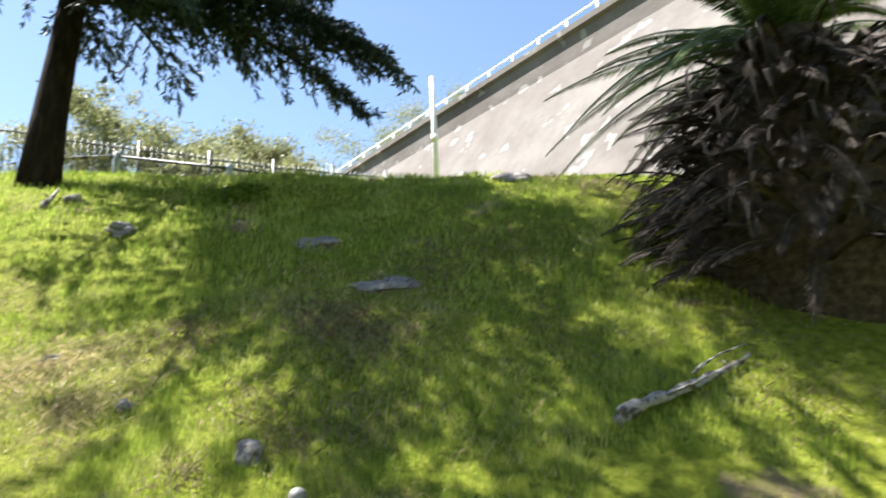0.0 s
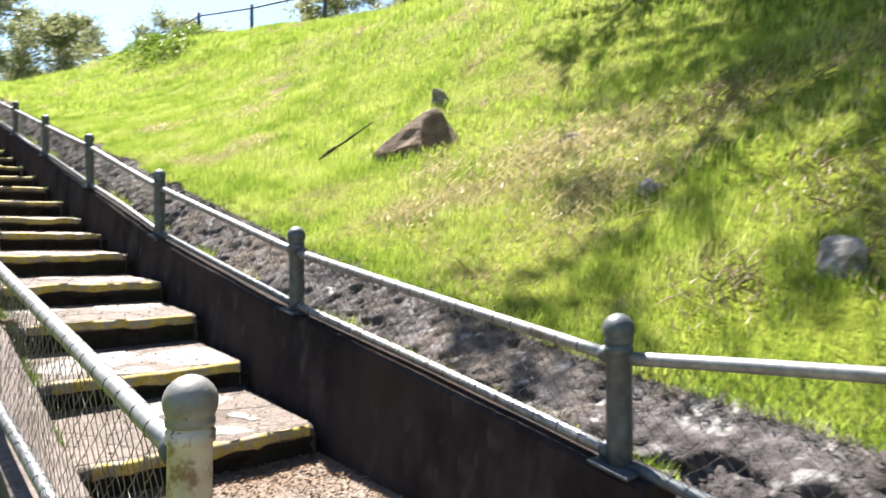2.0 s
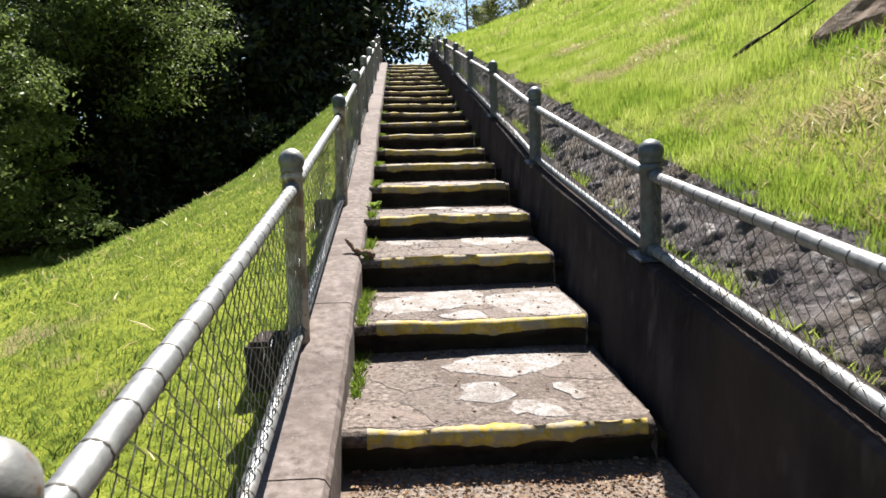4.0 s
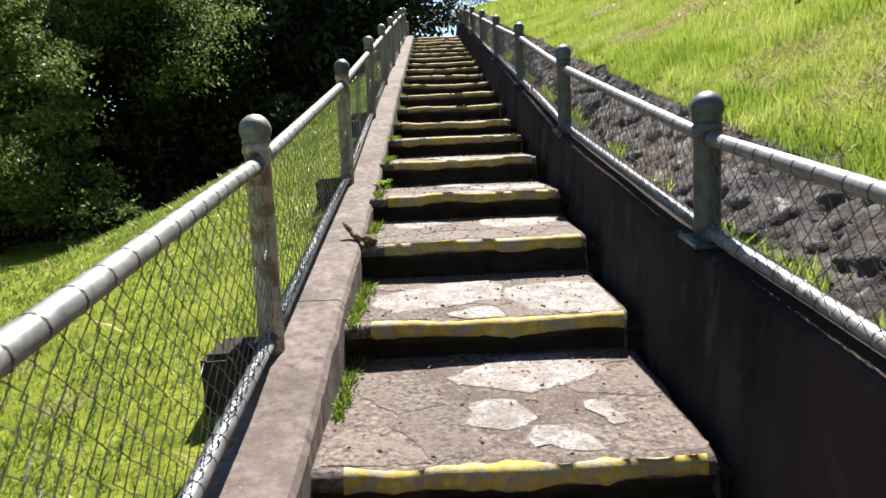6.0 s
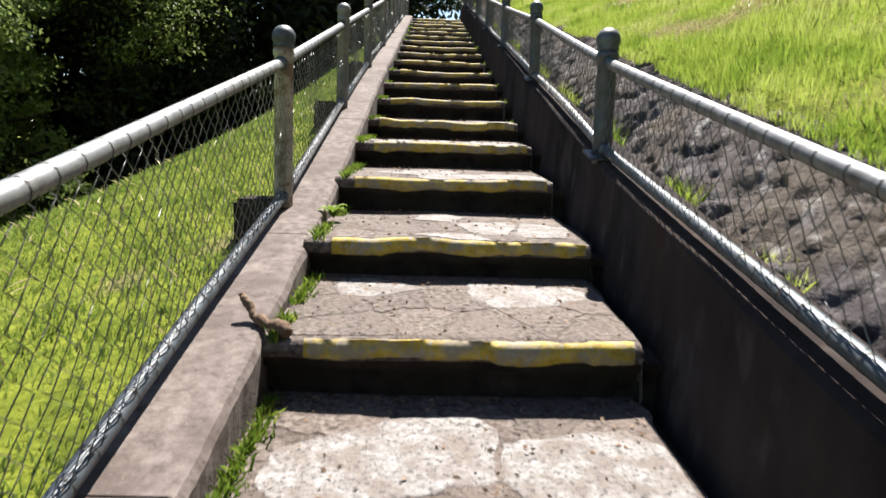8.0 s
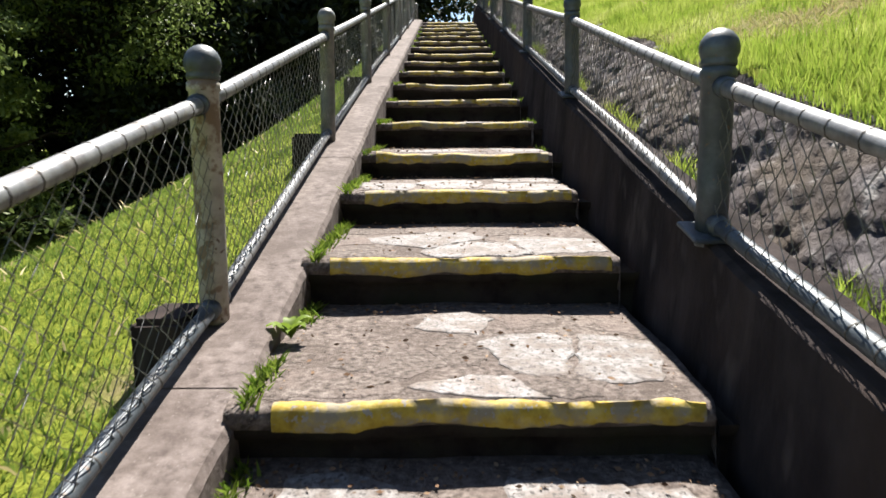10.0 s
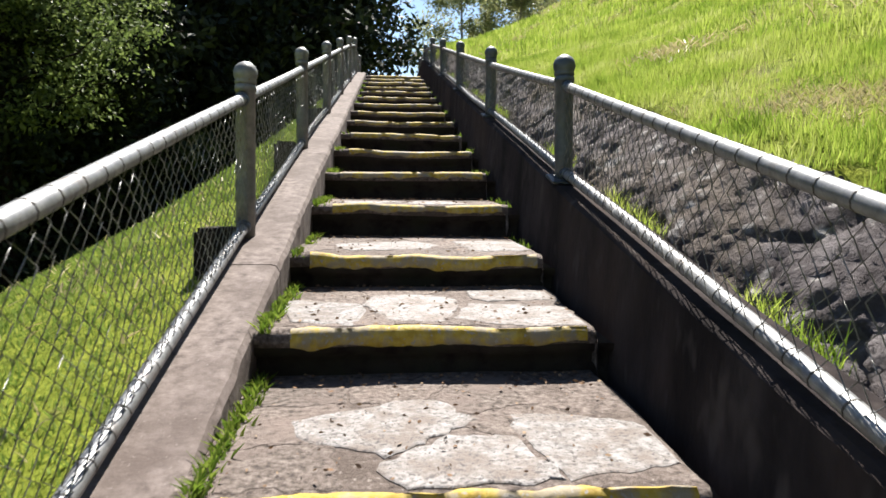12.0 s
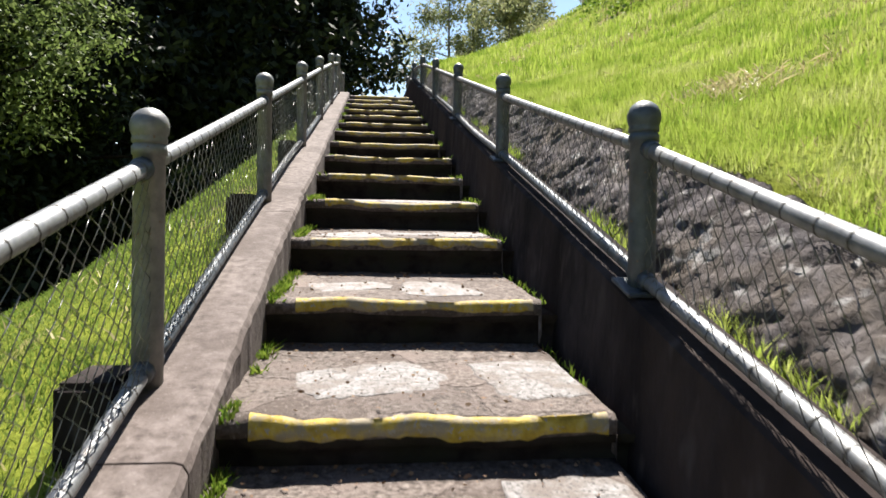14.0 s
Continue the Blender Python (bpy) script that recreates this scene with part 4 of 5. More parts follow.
# dark trees on the lower side and at the top of the stairs
DARK = [(-8.0, 19.5, 12, 3.6), (-14.5, 15.5, 13, 4.5), (-13, 24, 16, 5.5), (-8.5, 29, 18, 5.5), (-4.5, 31, 17, 5.0), (-17, 19, 15, 5.5), (-22, 24, 18, 6.5), (-12, 34, 20, 6.5), (-26, 15, 15, 6), (-6.5, 24, 13, 4.0), (-31, 22, 18, 7), (-19, 31, 20, 7), (-34, 10, 15, 6), (-4.6, 26.5, 15, 3.6), (-2.2, 33.5, 15, 3.6), (-5.5, 36, 20, 5.0), (-9.5, 22.5, 15, 4.5)]
for k, (x, y, h, s) in enumerate(DARK):
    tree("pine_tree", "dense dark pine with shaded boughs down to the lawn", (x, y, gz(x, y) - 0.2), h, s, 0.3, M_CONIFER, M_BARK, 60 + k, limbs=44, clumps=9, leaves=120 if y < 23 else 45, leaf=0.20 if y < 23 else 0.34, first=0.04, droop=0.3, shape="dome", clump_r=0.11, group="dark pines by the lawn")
BUSH = [(-9.5, 12.5, 6.0, 2.8), (-13.5, 10.5, 7.0, 3.4), (-8.0, 17.0, 9.0, 3.3), (-17, 7, 7, 3.5), (-11.0, 15.5, 6, 2.8)]
for k, (x, y, h, s) in enumerate(BUSH):
    tree("oak_tree", "leafy green tree with low sunlit boughs", (x, y, gz(x, y) - 0.1), h, s, 0.16, M_OAK, M_BARK, 90 + k, limbs=34, clumps=8, leaves=140, leaf=0.115, first=0.42 if h > 8 else 0.05, shape="dome", clump_r=0.13, group="leafy trees by the lawn")


# ---- palm with its skirt of dry fronds ----
def frond(origin, az, length, up, fall, leaflet, rng, n=26):
    """One arching frond: rachis pieces and leaflet quads."""
    s = np.linspace(0, 1, n)
    out = length * (s * math.cos(up) + 0.0)
    z = length * (s * math.sin(up) - fall * s ** 2)
    d = np.array([math.cos(az), math.sin(az), 0])
    side = np.array([-math.sin(az), math.cos(az), 0])
    P = np.asarray(origin) + np.outer(out, d) + np.outer(z, (0, 0, 1))
    T = np.gradient(P, axis=0)
    T /= np.linalg.norm(T, axis=1)[:, None]
    quads = []
    for sgn in (-1, 1):
        for j in range(2, n):
            ll = leaflet * math.sin(math.pi * min(0.97, 0.12 + 0.85 * s[j])) * rng.uniform(0.75, 1.1)
            w = side * sgn * 0.72 + T[j] * 0.6 - np.array([0, 0, 0.35 + rng.uniform(0, 0.25)])
            w /= np.linalg.norm(w)
            tip = P[j] + w * ll
            mid = P[j] + w * ll * 0.45
            wd = T[j] * 0.012
            quads.append([P[j], mid + wd, tip, mid - wd])
    return tube_arrays(P, 0.022 * (1 - 0.85 * s) + 0.003, 5, cap=False), np.array(quads).reshape(-1, 3)


def husk_strip(o, az, length, out, fall, width, rng, n=7):
    """A dry frond base that arches out and hangs down, as a bent strip."""
    s = np.linspace(0, 1, n)
    d = np.array([math.cos(az), math.sin(az), 0])
    side = np.array([-math.sin(az), math.cos(az), 0])
    P = np.asarray(o) + np.outer(length * out * np.sin(s * 2.0), d) + np.outer(length * (0.22 * np.sin(s * 3.0) - fall * s ** 2), (0, 0, 1)) + np.outer(length * 0.12 * rng.normal() * s ** 2, side)
    w = width * (0.55 + 0.45 * np.sin(np.pi * np.clip(s * 0.9 + 0.1, 0, 1)))[:, None] * (1.02 - s ** 3)[:, None]
    curl = np.outer(-0.35 * w[:, 0], (0, 0, 1))
    L_, C_, R_ = P + side * w + curl, P, P - side * w + curl
    q = []
    for a in range(n - 1):
        q.append([L_[a], C_[a], C_[a + 1], L_[a + 1]])
        q.append([C_[a], R_[a], R_[a + 1], C_[a + 1]])
    return np.array(q).reshape(-1, 3)


prng = np.random.default_rng(12)
PX, PY = 5.55, -7.72
PZ = gz(PX, PY)
palm = thing("palm_tree", "squat palm with green fronds over a skirt of dry brown ones", "palm", at=(PX, PY, PZ))
trunk_prof = [(1.0, -1.2), (1.35, -0.4), (1.5, 0.3), (1.45, 0.9), (1.15, 1.7), (0.85, 2.5), (0.55, 3.0), (0.05, 3.3)]
child("trunk", quad_mesh("trunk", *lathe_arrays(trunk_prof, 26), M_PALMTRUNK), palm)
q_ = []
for k in range(220):
    h = 3.0 * (k / 220) ** 0.85 - 0.35
    r = float(np.interp(h, [p[1] for p in trunk_prof], [p[0] for p in trunk_prof])) - 0.1
    az = k * 2.39996
    q_.append(husk_strip((r * math.cos(az), r * math.sin(az), h), az + prng.uniform(-0.6, 0.6), prng.uniform(0.55, 1.25), prng.uniform(0.75, 1.1), prng.uniform(0.1, 0.7) * min(1.0, 0.35 + 0.4 * max(h, 0)), prng.uniform(0.015, 0.05), prng))
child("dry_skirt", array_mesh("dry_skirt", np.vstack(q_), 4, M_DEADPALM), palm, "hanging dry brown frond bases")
r_, q_ = [], []
for k in range(300):
    h = -0.1 + 2.7 * (k / 300) ** 0.9
    r = float(np.interp(h, [p[1] for p in trunk_prof], [p[0] for p in trunk_prof])) - 0.12
    a, b = frond((r * math.cos(k * 2.4), r * math.sin(k * 2.4), h), k * 2.4 + prng.uniform(-0.4, 0.4), prng.uniform(0.8, 1.45), prng.uniform(-0.25, 0.45), prng.uniform(0.3, 0.75), 0.24, prng, 44)
    r_.append(a)
    q_.append(b)
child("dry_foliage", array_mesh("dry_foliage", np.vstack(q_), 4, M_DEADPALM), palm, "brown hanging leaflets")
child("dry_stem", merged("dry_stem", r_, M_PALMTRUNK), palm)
r_, q_ = [], []
for k in range(52):
    a, b = frond((0, 0, 2.7 + 0.4 * prng.random()), k * 2.4 + prng.uniform(-0.2, 0.2), prng.uniform(2.8, 3.4), prng.uniform(0.25, 1.2), prng.uniform(0.42, 0.72), 0.27, prng, 130)
    r_.append(a)
    q_.append(b)
child("crown", array_mesh("crown", np.vstack(q_), 4, M_PALM), palm, "arching green fronds")
child("green_stem", merged("green_stem", r_, M_PALM), palm)

# ---- dam wall behind the crest ----
dam_a, dam_b = np.array([75.0, 25.6]), np.array([8.0, -38.4])
axis = (dam_b - dam_a) / np.linalg.norm(dam_b - dam_a)
face = np.array([-0.69, 0.72])


def dam_section(s):
    p = dam_a + axis * s
    rows = [(16, -2), (7.0, 13), (2.2, 22.4), (2.2, 22.7), (1.7, 22.8), (1.7, 24.5), (2.0, 24.6), (2.0, 25.0), (0, 25.0), (0, -2)]
    return [(*(p + face * d), z) for d, z in rows]


length = float(np.linalg.norm(dam_b - dam_a))
rows = [dam_section(s) for s in np.linspace(0, length, 24)]
n = len(rows[0])
dv = [v for row in rows for v in row]
df = [(j * n + k, j * n + (k + 1) % n, (j + 1) * n + (k + 1) % n, (j + 1) * n + k) for j in range(23) for k in range(n)]
dam = tagged(new("dam_wall", mesh_of("dam_wall", dv, df, M_DAM, smooth=False)), "tall pale battered concrete dam wall", "dam", kind="structure")
rail_thing = thing("dam_railing", "white metal railing along the dam wall's top", "railing")
pa, pb = dam_a + face * 1.2, dam_b + face * 1.2
for s in np.arange(1.0, length, 2.6):
    p = pa + axis * s
    child("post", quad_mesh("post", *box_arrays(p[0] - 0.07, p[0] + 0.07, p[1] - 0.07, p[1] + 0.07, 24.95, 26.1), M_WHITE, False), rail_thing)
for z in (25.5, 26.05):
    child("rail", merged("rail", [tube_arrays([(*pa, z), (*pb, z)], 0.07, 6)], M_WHITE), rail_thing)


# ---- fences on the crest ----
crest_fence = thing("crest_fence", "dark pipe rail fence along the crest", "fence")
CF = [(8.0, 27.0), (8.2, 22.0), (8.3, 17.7), (8.3, 13.1), (8.4, 9.6), (8.7, 8.9)]
for x, y in CF:
    z = gz(x, y)
    child("post", merged("post", [tube_arrays([(x, y, z - 0.2), (x, y, z + 0.5), (x, y, z + 0.9)], 0.06, 8)], M_BLACKBAR), crest_fence)
child("top_rail", merged("top_rail", [tube_arrays([(x, y, gz(x, y) + 0.78) for x, y in CF], 0.03, 6)], M_BLACKBAR), crest_fence)
bar_fence = thing("bar_fence", "dark steel picket fence behind the cedar", "fence")
bx = np.linspace(0, 1, 96)
bar_line = [(8.75 + 8.0 * t, 8.85 - 10.5 * t) for t in bx]
for k, (x, y) in enumerate(bar_line):
    z = gz(x, y)
    big = k % 12 == 0
    child("post" if big else "bar", merged("bar", [tube_arrays([(x, y, z - 0.1), (x, y, z + (1.55 if big else 1.4))], 0.045 if big else 0.012, 6)], M_BLACKBAR), bar_fence)
for h in (0.15, 1.3):
    child("rail", merged("rail", [tube_arrays([(x, y, gz(x, y) + h) for x, y in bar_line[::6]], 0.022, 6)], M_BLACKBAR), bar_fence)
pipe_fence = thing("pipe_fence", "pale blue-grey post and rail fence behind the crest", "fence")
PF = [(9.93, 4.24), (10.07, 1.76), (10.3, 0.2)]
PF_TOP = [7.22, 6.75, 6.45]
for (x, y), z in zip(PF, PF_TOP):
    child("post", merged("post", [tube_arrays([(x, y, gz(x, y) - 0.2), (x, y, z - 0.03), (x, y, z)], [0.075, 0.075, 0.05], 10)], M_BLUEPOST), pipe_fence)
child("rail", merged("rail", [tube_arrays([(x, y, z - 0.09) for (x, y), z in zip(PF, PF_TOP)], 0.032, 8)], M_BLACKBAR), pipe_fence)
child("brace", merged("brace", [tube_arrays([(9.93, 4.24, 7.13), (9.3, 4.75, 6.9), (8.6, 5.3, 6.6)], 0.04, 8)], M_DEADWOOD), pipe_fence, "sloping weathered pole")
lamp_pole = thing("pole", "slim white metal pole behind the crest", "pole")
pz = gz(11.9, -2.4)
child("shaft", merged("shaft", [tube_arrays([(11.9, -2.4, pz - 0.2), (11.9, -2.4, pz + 1.5), (11.9, -2.4, 9.25)], [0.07, 0.065, 0.055], 10)], M_WHITE), lamp_pole)
child("collar", merged("collar", [tube_arrays([(11.9, -2.4, 7.6), (11.9, -2.4, 7.75)], 0.085, 10)], M_WHITE), lamp_pole)

# ---- stones and wood on the bank ----
def wedge_boulder():
    """An angular wedge of rock: broad at the foot, a blunt ridge on top; its length runs along x."""
    bm = bmesh.new()
    for co in ((-0.44, -0.12, -0.3), (-0.40, 0.3, -0.3), (0.40, -0.16, -0.3), (0.46, 0.3, -0.3), (-0.45, -0.05, -0.02), (0.42, -0.05, 0.03), (0.44, 0.3, 0.08), (-0.42, 0.22, 0.0),
               (-0.10, 0.02, 0.27), (0.08, 0.05, 0.42), (0.17, 0.10, 0.44), (0.22, 0.06, 0.38), (0.12, 0.30, 0.38), (0.05, -0.15, 0.05)):
        bm.verts.new(co)
    bmesh.ops.convex_hull(bm, input=bm.verts[:])
    bmesh.ops.bevel(bm, geom=bm.edges[:], offset=0.012, segments=1, affect='EDGES')
    bmesh.ops.triangulate(bm, faces=bm.faces[:])
    bmesh.ops.subdivide_edges(bm, edges=bm.edges[:], cuts=3, use_grid_fill=True)
    for v in bm.verts:
        v.co += v.co.normalized() * (noise.noise(v.co * 4) * 0.022 + noise.noise(v.co * 13) * 0.014)
    me = bpy.data.meshes.new("boulder")
    bm.to_mesh(me)
    bm.free()
    me.materials.append(M_BOULDER)
    return me


boulder = tagged(new("boulder", wedge_boulder()), "large angular brown boulder half sunk in grass", "boulder")
boulder.matrix_world = pose(2.79, 1.98, gz(2.79, 1.98) + 0.02, 0, 0, -52)
for k, (x, y, sx, sy, sz, rz) in enumerate([(2.02, -2.08, 0.24, 0.22, 0.24, 10), (5.67, -1.42, 0.35, 0.6, 0.16, 0), (4.7, -2.6, 0.35, 0.75, 0.14, 15), (5.5, 1.2, 0.3, 0.42, 0.2, 40), (9.0, -4.0, 0.4, 0.8, 0.25, 0), (6.5, 2.7, 0.22, 0.3, 0.2, 0),
                                            (3.05, 0.3, 0.12, 0.25, 0.12, 30), (3.72, 2.74, 0.2, 0.16, 0.3, 0), (2.38, -0.86, 0.16, 0.14, 0.12, 20)]):
    ob = tagged(new("field_stone", rock_mesh("field_stone", (sx, sy, sz), M_GREYSTONE, 11.0 + k, 0.6)), "grey weathered stone lying in the grass", "stone", "stones on the bank")
    ob.matrix_world = pose(x, y, gz(x, y) + sz * 0.05, 0, -30, rz)


def stick(name, label, pts, r, mat=M_DEADWOOD):
    pts = np.asarray(pts, float)
    n = len(pts) * 7
    u = np.linspace(0, len(pts) - 1, n)
    P = np.stack([np.interp(u, np.arange(len(pts)), pts[:, d]) for d in range(3)], 1)
    P += np.stack([fbm(u * 1.7, u * 0 + d, 3, 5 + d) for d in range(3)], 1) * r * 0.9
    R = np.linspace(r, r * 0.45, n) * (1 + 0.5 * fbm(u * 3.5, u * 0 + 9, 3, 7))
    parts = [tube_arrays(P, R, 7)]
    for k in (n // 3, n // 2, 3 * n // 4):
        if r > 0.04:
            d = np.array([0.25 * math.sin(k), 0.3 * math.cos(k * 2), 0.12]) * 0.8
            parts.append(tube_arrays([P[k], P[k] + d * 0.6, P[k] + d], [r * 0.3, r * 0.2, r * 0.08], 5))
    ob = new(name, merged(name, parts, mat))
    return tagged(ob, label, "branch")


def on_bank(x, y, h=0.03):
    return (x, y, gz(x, y) + h)


stick("fallen_branch", "bleached fallen branch lying on the grass", [on_bank(2.69, -4.77), on_bank(2.9, -5.1, 0.05), on_bank(3.12, -5.45, 0.06), on_bank(3.4, -5.85, 0.07), on_bank(3.64, -6.16, 0.09)], 0.06)
stick("fallen_branch", "bleached fallen branch lying on the grass", [on_bank(3.3, -5.55, 0.1), on_bank(3.5, -5.85, 0.15), on_bank(3.66, -6.15, 0.17)], 0.014)
stick("fallen_branch", "thin dark stick lying on the grass", [on_bank(2.28, 2.96, 0.05), on_bank(2.7, 3.1, 0.08), on_bank(3.12, 3.21, 0.1)], 0.016, M_BARK)
stick("fallen_branch", "short bleached branch on the grass near the crest", [on_bank(6.2, 3.0), on_bank(6.4, 3.0, 0.08), on_bank(6.7, 3.1, 0.1)], 0.05)
stub = thing("pipe_stub", "short white pipe rail in the grass behind the fence", "pipe")
child("rail", merged("rail", [tube_arrays([(1.50, -2.95, 0.53), (1.53, -3.28, 0.53), (1.56, -3.62, 0.52)], 0.02, 8)], M_WHITE), stub)
child("leg", merged("leg", [tube_arrays([(1.56, -3.61, 0.30), (1.56, -3.61, 0.42), (1.56, -3.61, 0.53)], 0.02, 8)], M_WHITE), stub)
stick("broken_stick", "broken grey stick end jutting over the curb", [(-0.56, 1.72, 0.69), (-0.64, 1.755, 0.70), (-0.70, 1.79, 0.745), (-0.735, 1.81, 0.79)], 0.022, M_BOULDER)


# ---- grass, weeds and litter ----
def blades(name, label, xy, zs, hts, mat, rng, lean=0.35, width=0.006, category="grass"):
    n = len(xy)
    az = rng.uniform(0, 2 * np.pi, n)
    d = np.stack([np.cos(az), np.sin(az), np.zeros(n)], 1)
    bend = rng.uniform(0.05, lean, n)[:, None] * hts[:, None]
    az2 = rng.uniform(0, 2 * np.pi, n)
    e = np.stack([np.cos(az2), np.sin(az2), np.zeros(n)], 1)
    root = np.stack([xy[:, 0], xy[:, 1], zs - 0.01], 1)
    up = np.array([0, 0, 1.0])
    w = width * rng.uniform(0.7, 1.4, n)[:, None]
    mid = root + up * hts[:, None] * 0.55 + e * bend * 0.35
    tip = root + up * hts[:, None] + e * bend
    v = np.stack([root - d * w, root + d * w, mid + d * w * 0.8, tip, mid - d * w * 0.8], 1).reshape(-1, 3)
    ob = new(name, array_mesh(name, v, 5, mat))
    return tagged(ob, label, category, kind="stuff")


grng = np.random.default_rng(33)


def scatter(x0, x1, y0, y1, density, rng):
    n = int((x1 - x0) * (y1 - y0) * density)
    return np.stack([rng.uniform(x0, x1, n), rng.uniform(y0, y1, n)], 1)


def tufted(p, rng, sc=3.0, keep=0.45):
    return p[(fbm(p[:, 0] * sc, p[:, 1] * sc, 3, 4.0) * 0.5 + 0.5 + rng.uniform(-0.25, 0.25, len(p))) > keep]


# spots where the turf is thin and brown: x, y, radius, dead blades
BARE = [(3.44, -0.75, 0.26, 900), (3.66, -2.0, 0.3, 1000), (3.9, -2.4, 0.3, 900), (3.45, -2.65, 0.34, 1200), (2.5, -1.95, 0.2, 450), (1.75, -1.7, 0.13, 260), (2.1, -2.3, 0.14, 300), (2.45, -2.8, 0.22, 500),
        (5.85, -4.0, 0.5, 1300), (3.9, -4.5, 0.4, 800), (4.4, -6.3, 0.45, 900), (3.2, -6.3, 0.35, 600), (5.0, -3.0, 0.4, 800), (2.8, 0.4, 0.26, 1300), (2.35, -0.5, 0.2, 800), (2.5, 1.35, 0.15, 420), (1.9, 0.85, 0.13, 350),
        (3.1, 0.0, 0.22, 800), (2.3, 4.6, 0.16, 380), (3.2, 6.4, 0.22, 500), (2.0, 7.3, 0.14, 300)]
dry = lambda p: fbm(p[:, 0] * 0.8 + 0.35 * p[:, 1], p[:, 1] * 0.8 - 0.3 * p[:, 0], 4, 21.0)
for x0, x1, y0, y1, dens, h, w in [(1.28, 2.4, -4.5, 11, 6500, 0.085, 0.0018), (2.4, 4.5, -6.5, 13, 1900, 0.095, 0.0038), (4.5, 9.5, -9, 16, 520, 0.13, 0.0075), (1.28, 9, 11, 24, 360, 0.14, 0.008)]:
    p = tufted(scatter(x0, x1, y0, y1, dens, grng), grng, keep=0.40)
    for cx, cy, r, _ in BARE:
        p = p[grng.random(len(p)) > 0.75 * np.exp(-((p[:, 0] - cx) ** 2 + (p[:, 1] - cy) ** 2) / (1.4 * r) ** 2)]
    d = dry(p)
    straw = d + grng.uniform(-0.12, 0.12, len(p)) > 0.34
    hts = h * (0.55 + 0.9 * np.clip(fbm(p[:, 0] * 1.7, p[:, 1] * 1.7, 3, 6.0) * 0.6 + 0.5, 0, 1)) * grng.uniform(0.5, 1.25, len(p))
    z = ground_z(p[:, 0], p[:, 1])
    g = ~straw
    blades("bank_grass", "long bright green grass on the bank", p[g], z[g], hts[g], M_BLADE, grng, 0.4, w)
    blades("dry_grass", "dry straw-coloured grass on the bank", p[straw], z[straw], hts[straw] * 0.6, M_STRAW, grng, 1.6, w)
for x0, x1, y0, y1, dens, h, w in [(-3.2, -0.9, -4.5, 11, 2300, 0.045, 0.0032), (-9, -3.2, -4, 18, 320, 0.06, 0.008), (-6, -0.9, 11, 22, 300, 0.08, 0.008)]:
    p = tufted(scatter(x0, x1, y0, y1, dens, grng), grng, keep=0.33)
    hts = h * grng.uniform(0.5, 1.5, len(p)) * (0.7 + 0.8 * np.clip(fbm(p[:, 0] * 2, p[:, 1] * 2, 3, 6.0), 0, 1))
    blades("lawn_grass", "short green lawn grass below the curb", p, ground_z(p[:, 0], p[:, 1]), hts, M_LAWN, grng, 1.0, w)

# dry straw patches round the boulder
for cx, cy, r, n in ((3.3, 0.9, 0.45, 900), (2.7, 0.35, 0.4, 700), (2.2, -0.4, 0.3, 450), (4.3, -1.6, 0.4, 900), (3.6, -2.9, 0.5, 900), (2.6, -3.9, 0.4, 600), (1.9, 0.9, 0.2, 250)):
    p = np.stack([grng.normal(cx, r, n), grng.normal(cy, r, n)], 1)
    p = p[p[:, 0] > 1.35]
    blades("dry_grass", "matted dry straw-coloured grass on the bank", p, ground_z(p[:, 0], p[:, 1]) + 0.02, grng.uniform(0.03, 0.09, len(p)), M_STRAW, grng, 1.5, 0.003)

# matted brown thatch where the grass is thin
for cx, cy, r, n in BARE:
    p = np.stack([grng.normal(cx, r, n), grng.normal(cy, r * 1.2, n)], 1)
    # Spot colour follows the light: pale straw where sunlit, darker thatch in shade.
    blades("thatch", "matted dead grass in thin turf", p, ground_z(p[:, 0], p[:, 1]) + 0.045, grng.uniform(0.02, 0.07, n), M_STRAW if cy > -0.6 else M_THATCH, grng, 2.4, 0.004)

# turf that hangs over the top of the rock
p = scatter(1.19, 1.42, -4.4, 14, 8000, grng)
p = p[fbm(p[:, 1] * 2.2, p[:, 0] * 2, 3, 14.0) > -0.25]
blades("edge_grass", "ragged grass hanging over the edge of the rock", p, bank_edge(p[:, 1]) + 0.68 * np.maximum(p[:, 0] - 1.3, 0) - 0.3 * np.maximum(1.3 - p[:, 0], 0), grng.uniform(0.02, 0.075, len(p)), M_BLADE, grng, 0.6, 0.0018)

# straw bits on the lawn
p = scatter(-4.5, -0.95, -3, 9, 14, grng)
blades("straw_bits", "bleached straw bits lying on the lawn", p, ground_z(p[:, 0], p[:, 1]) + 0.03, grng.uniform(0.03, 0.07, len(p)), M_STRAW, grng, 2.6, 0.005)

# dark weed clumps near the crest
wrng = np.random.default_rng(44)
for cx, cy, r in ((5.9, 20.5, 0.9), (7.3, 21.0, 0.9), (5.1, 16.0, 0.7), (5.5, 18.6, 0.8), (7.1, 0.3, 0.35)):
    wp = np.stack([wrng.normal(cx, r * 0.5, 900), wrng.normal(cy, r * 0.6, 900)], 1)
    wh = 0.5 * r * np.exp(-((wp[:, 0] - cx) ** 2 + (wp[:, 1] - cy) ** 2) / r ** 2)
    wq = np.column_stack([wp, ground_z(wp[:, 0], wp[:, 1]) + 0.05 + wh * wrng.uniform(0.3, 1.1, 900)])
    tagged(new("weed_clump", array_mesh("weed_clump", leaf_quads(wq, wrng.uniform(0.05, 0.13, 900), wrng, aspect=1.6), 4, M_WEED)), "low leafy green weed clump on the bank", "weed", "weed clumps on the bank")

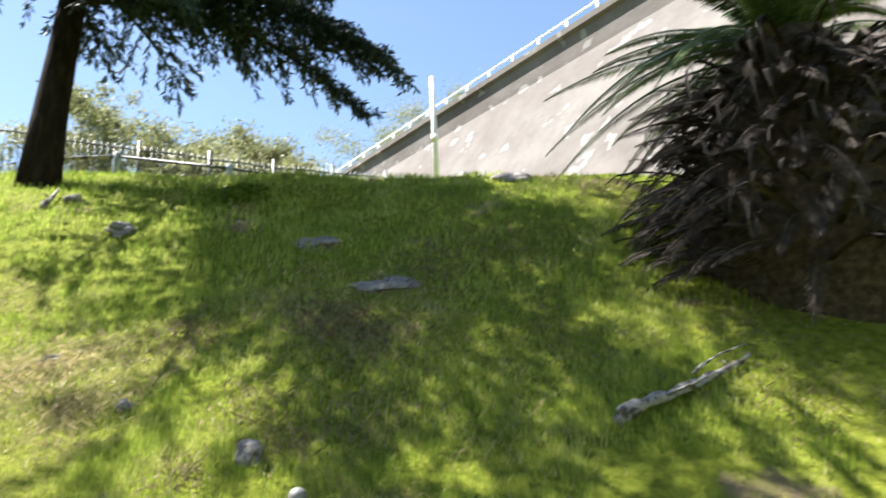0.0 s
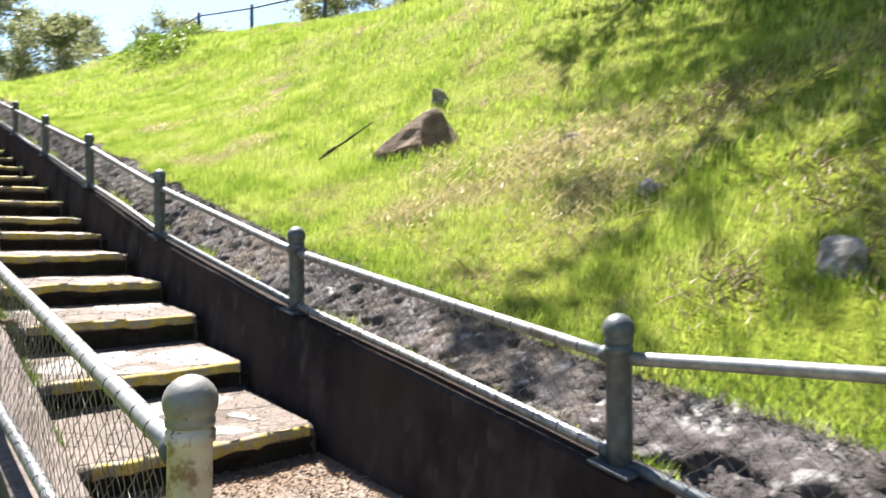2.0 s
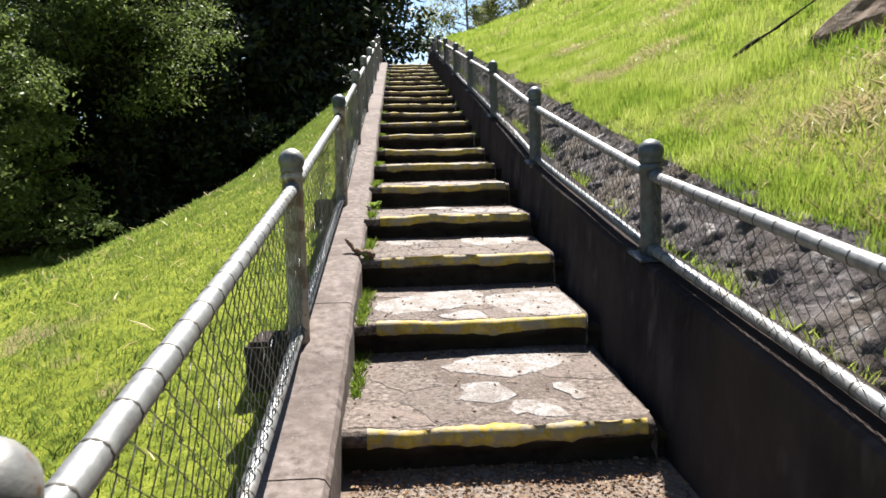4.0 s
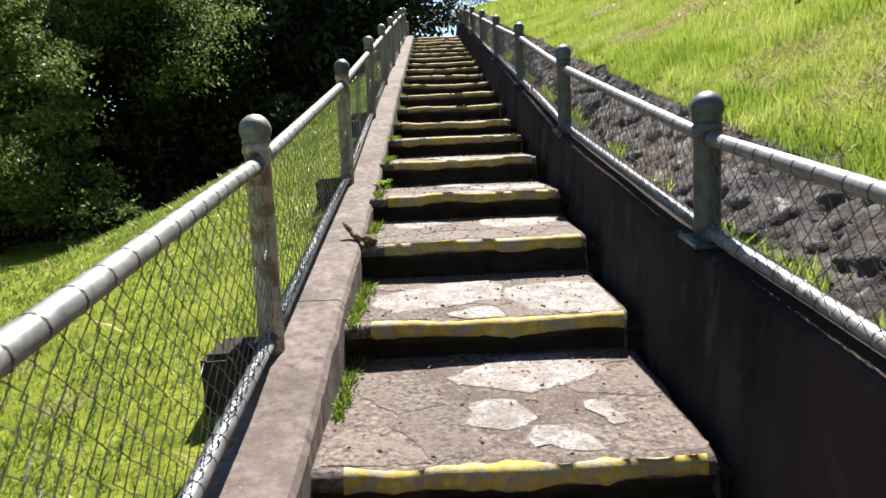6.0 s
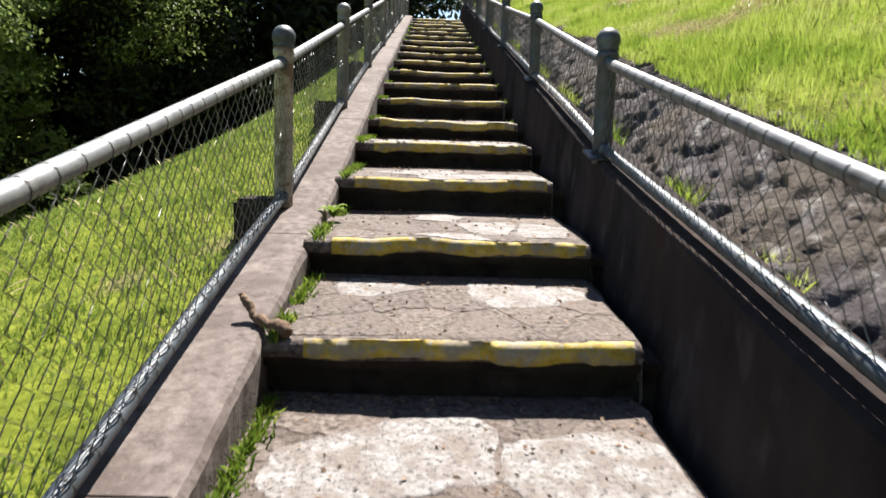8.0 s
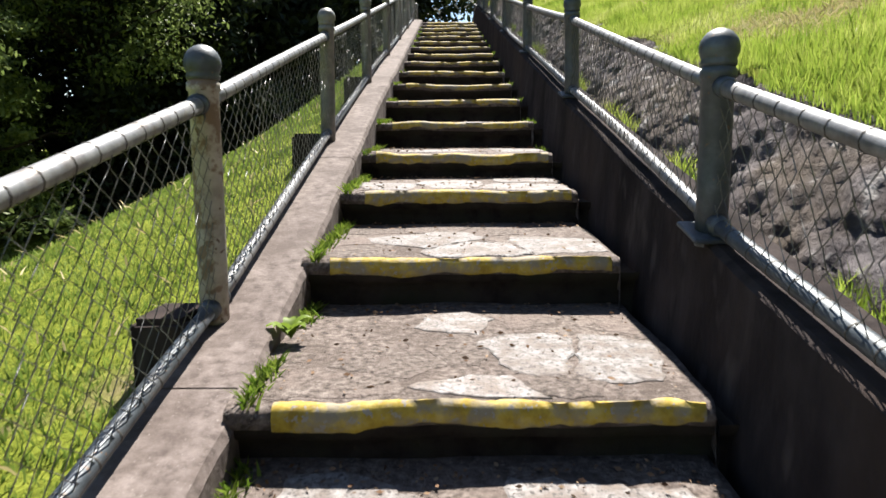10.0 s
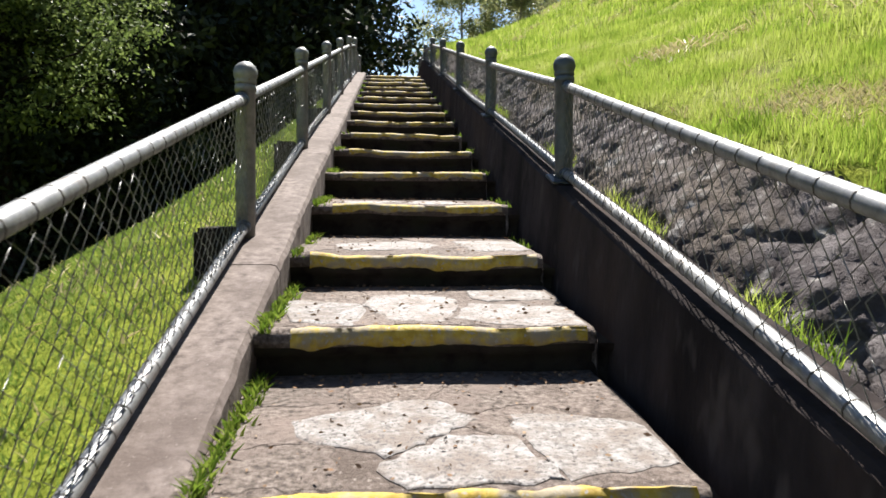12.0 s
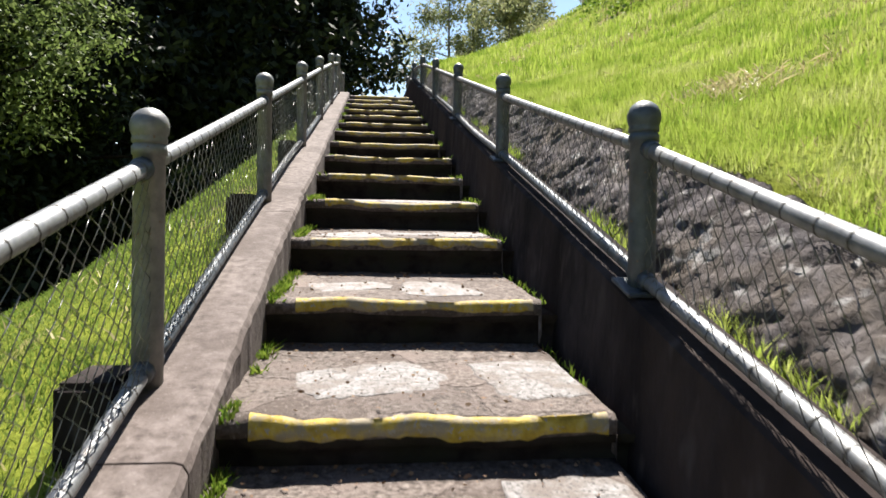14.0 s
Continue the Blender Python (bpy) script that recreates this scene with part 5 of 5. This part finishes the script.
# tufts along the rock foot and in the joint beside the curb
n = 9000
ty = grng.uniform(-1.9, 14, n)
ty = ty[fbm(ty * 1.6, ty * 0 + 3, 3, 2.0) > 0.02]
tp = np.stack([0.88 + np.abs(grng.normal(0, 0.045, len(ty))), ty], 1)
blades("rock_foot_grass", "grass tufts at the foot of the rock bank", tp, wall_top(ty) - 0.11, grng.uniform(0.04, 0.15, len(ty)), M_BLADE, grng, 0.7, 0.0024)
ty = grng.uniform(-1.95, 1.8, 2600)
ty = ty[fbm(ty * 2.3, ty * 0 + 8, 3, 2.0) > -0.15]
tp = np.stack([0.87 + np.abs(grng.normal(0, 0.07, len(ty))), ty], 1)
blades("rock_foot_grass", "yellow-green weeds in the gutter behind the low wall", tp, wall_top(ty) - 0.11 + 0.5 * np.maximum(tp[:, 0] - 0.95, 0), grng.uniform(0.03, 0.12, len(ty)), M_BLADE, grng, 0.9, 0.0026)
n = 11000
ty = grng.uniform(0.0, 16, n)
ty = ty[fbm(ty * 3.1, ty * 0 + 1, 3, 12.0) > -0.25]
k = np.clip(np.searchsorted(np.array(NOSE_Y), ty) - 1, 0, 19)
tp = np.stack([X_LEFT + 0.015 + np.abs(grng.normal(0, 0.02, len(ty))), ty], 1)
blades("joint_weeds", "small weeds in the joint between curb and treads", tp, np.array(NOSE_Z)[k] + fall_of(k) * (ty - np.array(NOSE_Y)[k]), grng.uniform(0.012, 0.055, len(ty)), M_WEED, grng, 1.2, 0.0045)
ty = grng.uniform(5.5, 16, 700)
k = np.clip(np.searchsorted(np.array(NOSE_Y), ty) - 1, 0, 19)
blades("joint_weeds", "small weeds in the joint between wall and treads", np.stack([0.548 + np.abs(grng.normal(0, 0.012, len(ty))), ty], 1), np.array(NOSE_Z)[k] + fall_of(k) * (ty - np.array(NOSE_Y)[k]), grng.uniform(0.015, 0.055, len(ty)), M_WEED, grng, 1.0, 0.004)

# broad-leaved weed on the fourth tread
weed = thing("broad_leaf_weed", "small bright green broad-leaved weed growing in a joint", "weed", at=(-0.60, 2.98, 0.915))
for k in range(9):
    a = k * 2.4
    d, s = np.array([math.cos(a), math.sin(a)]), np.array([-math.sin(a), math.cos(a)])
    L_ = 0.05 + 0.03 * ((k * 37) % 10) / 10
    rowsv = []
    for u in np.linspace(0, 1, 6):
        wd = 0.022 * math.sin(math.pi * min(0.97, 0.1 + u * 0.85))
        for v in (-1, 0, 1):
            rowsv.append((*(d * L_ * u + s * wd * v), 0.035 * math.sin(u * 2.2) + 0.006 * abs(v) + 0.004 * k))
    child("leaf", quad_mesh("leaf", rowsv, grid_faces(6, 3), M_WEED), weed)

# leaf litter on the landing and in the corners of the treads
n = 5200
lp = np.stack([grng.uniform(-0.6, 0.6, n), -np.abs(grng.normal(0, 0.7, n)) + 0.05], 1)
lp = lp[(lp[:, 1] > -2.6)]
lz = -0.008 + 0.055 * np.clip(lp[:, 1] / 1.2 + 1, 0, 1)
for i in range(8):
    m = 110
    e = np.stack([grng.uniform(-0.6, 0.53, m), np.full(m, NOSE_Y[i + 1]) - np.abs(grng.normal(0, 0.07, m)) + 0.02], 1)
    lp, lz = np.vstack([lp, e]), np.concatenate([lz, NOSE_Z[i] + 0.012 + fall_of(i) * (e[:, 1] - NOSE_Y[i])])
for i in range(9):
    m = 130
    e = np.stack([grng.uniform(-0.6, 0.53, m), grng.uniform(NOSE_Y[i] + 0.05, NOSE_Y[i + 1], m)], 1)
    lp, lz = np.vstack([lp, e]), np.concatenate([lz, NOSE_Z[i] + 0.010 + fall_of(i) * (e[:, 1] - NOSE_Y[i])])
q = leaf_quads(np.column_stack([lp, lz]), grng.uniform(0.008, 0.026, len(lp)), grng, flat=0.93, aspect=2.0)
tagged(new("leaf_litter", array_mesh("leaf_litter", q, 4, M_LITTER)), "dry brown leaf litter scattered on the stairs", "litter", kind="stuff")
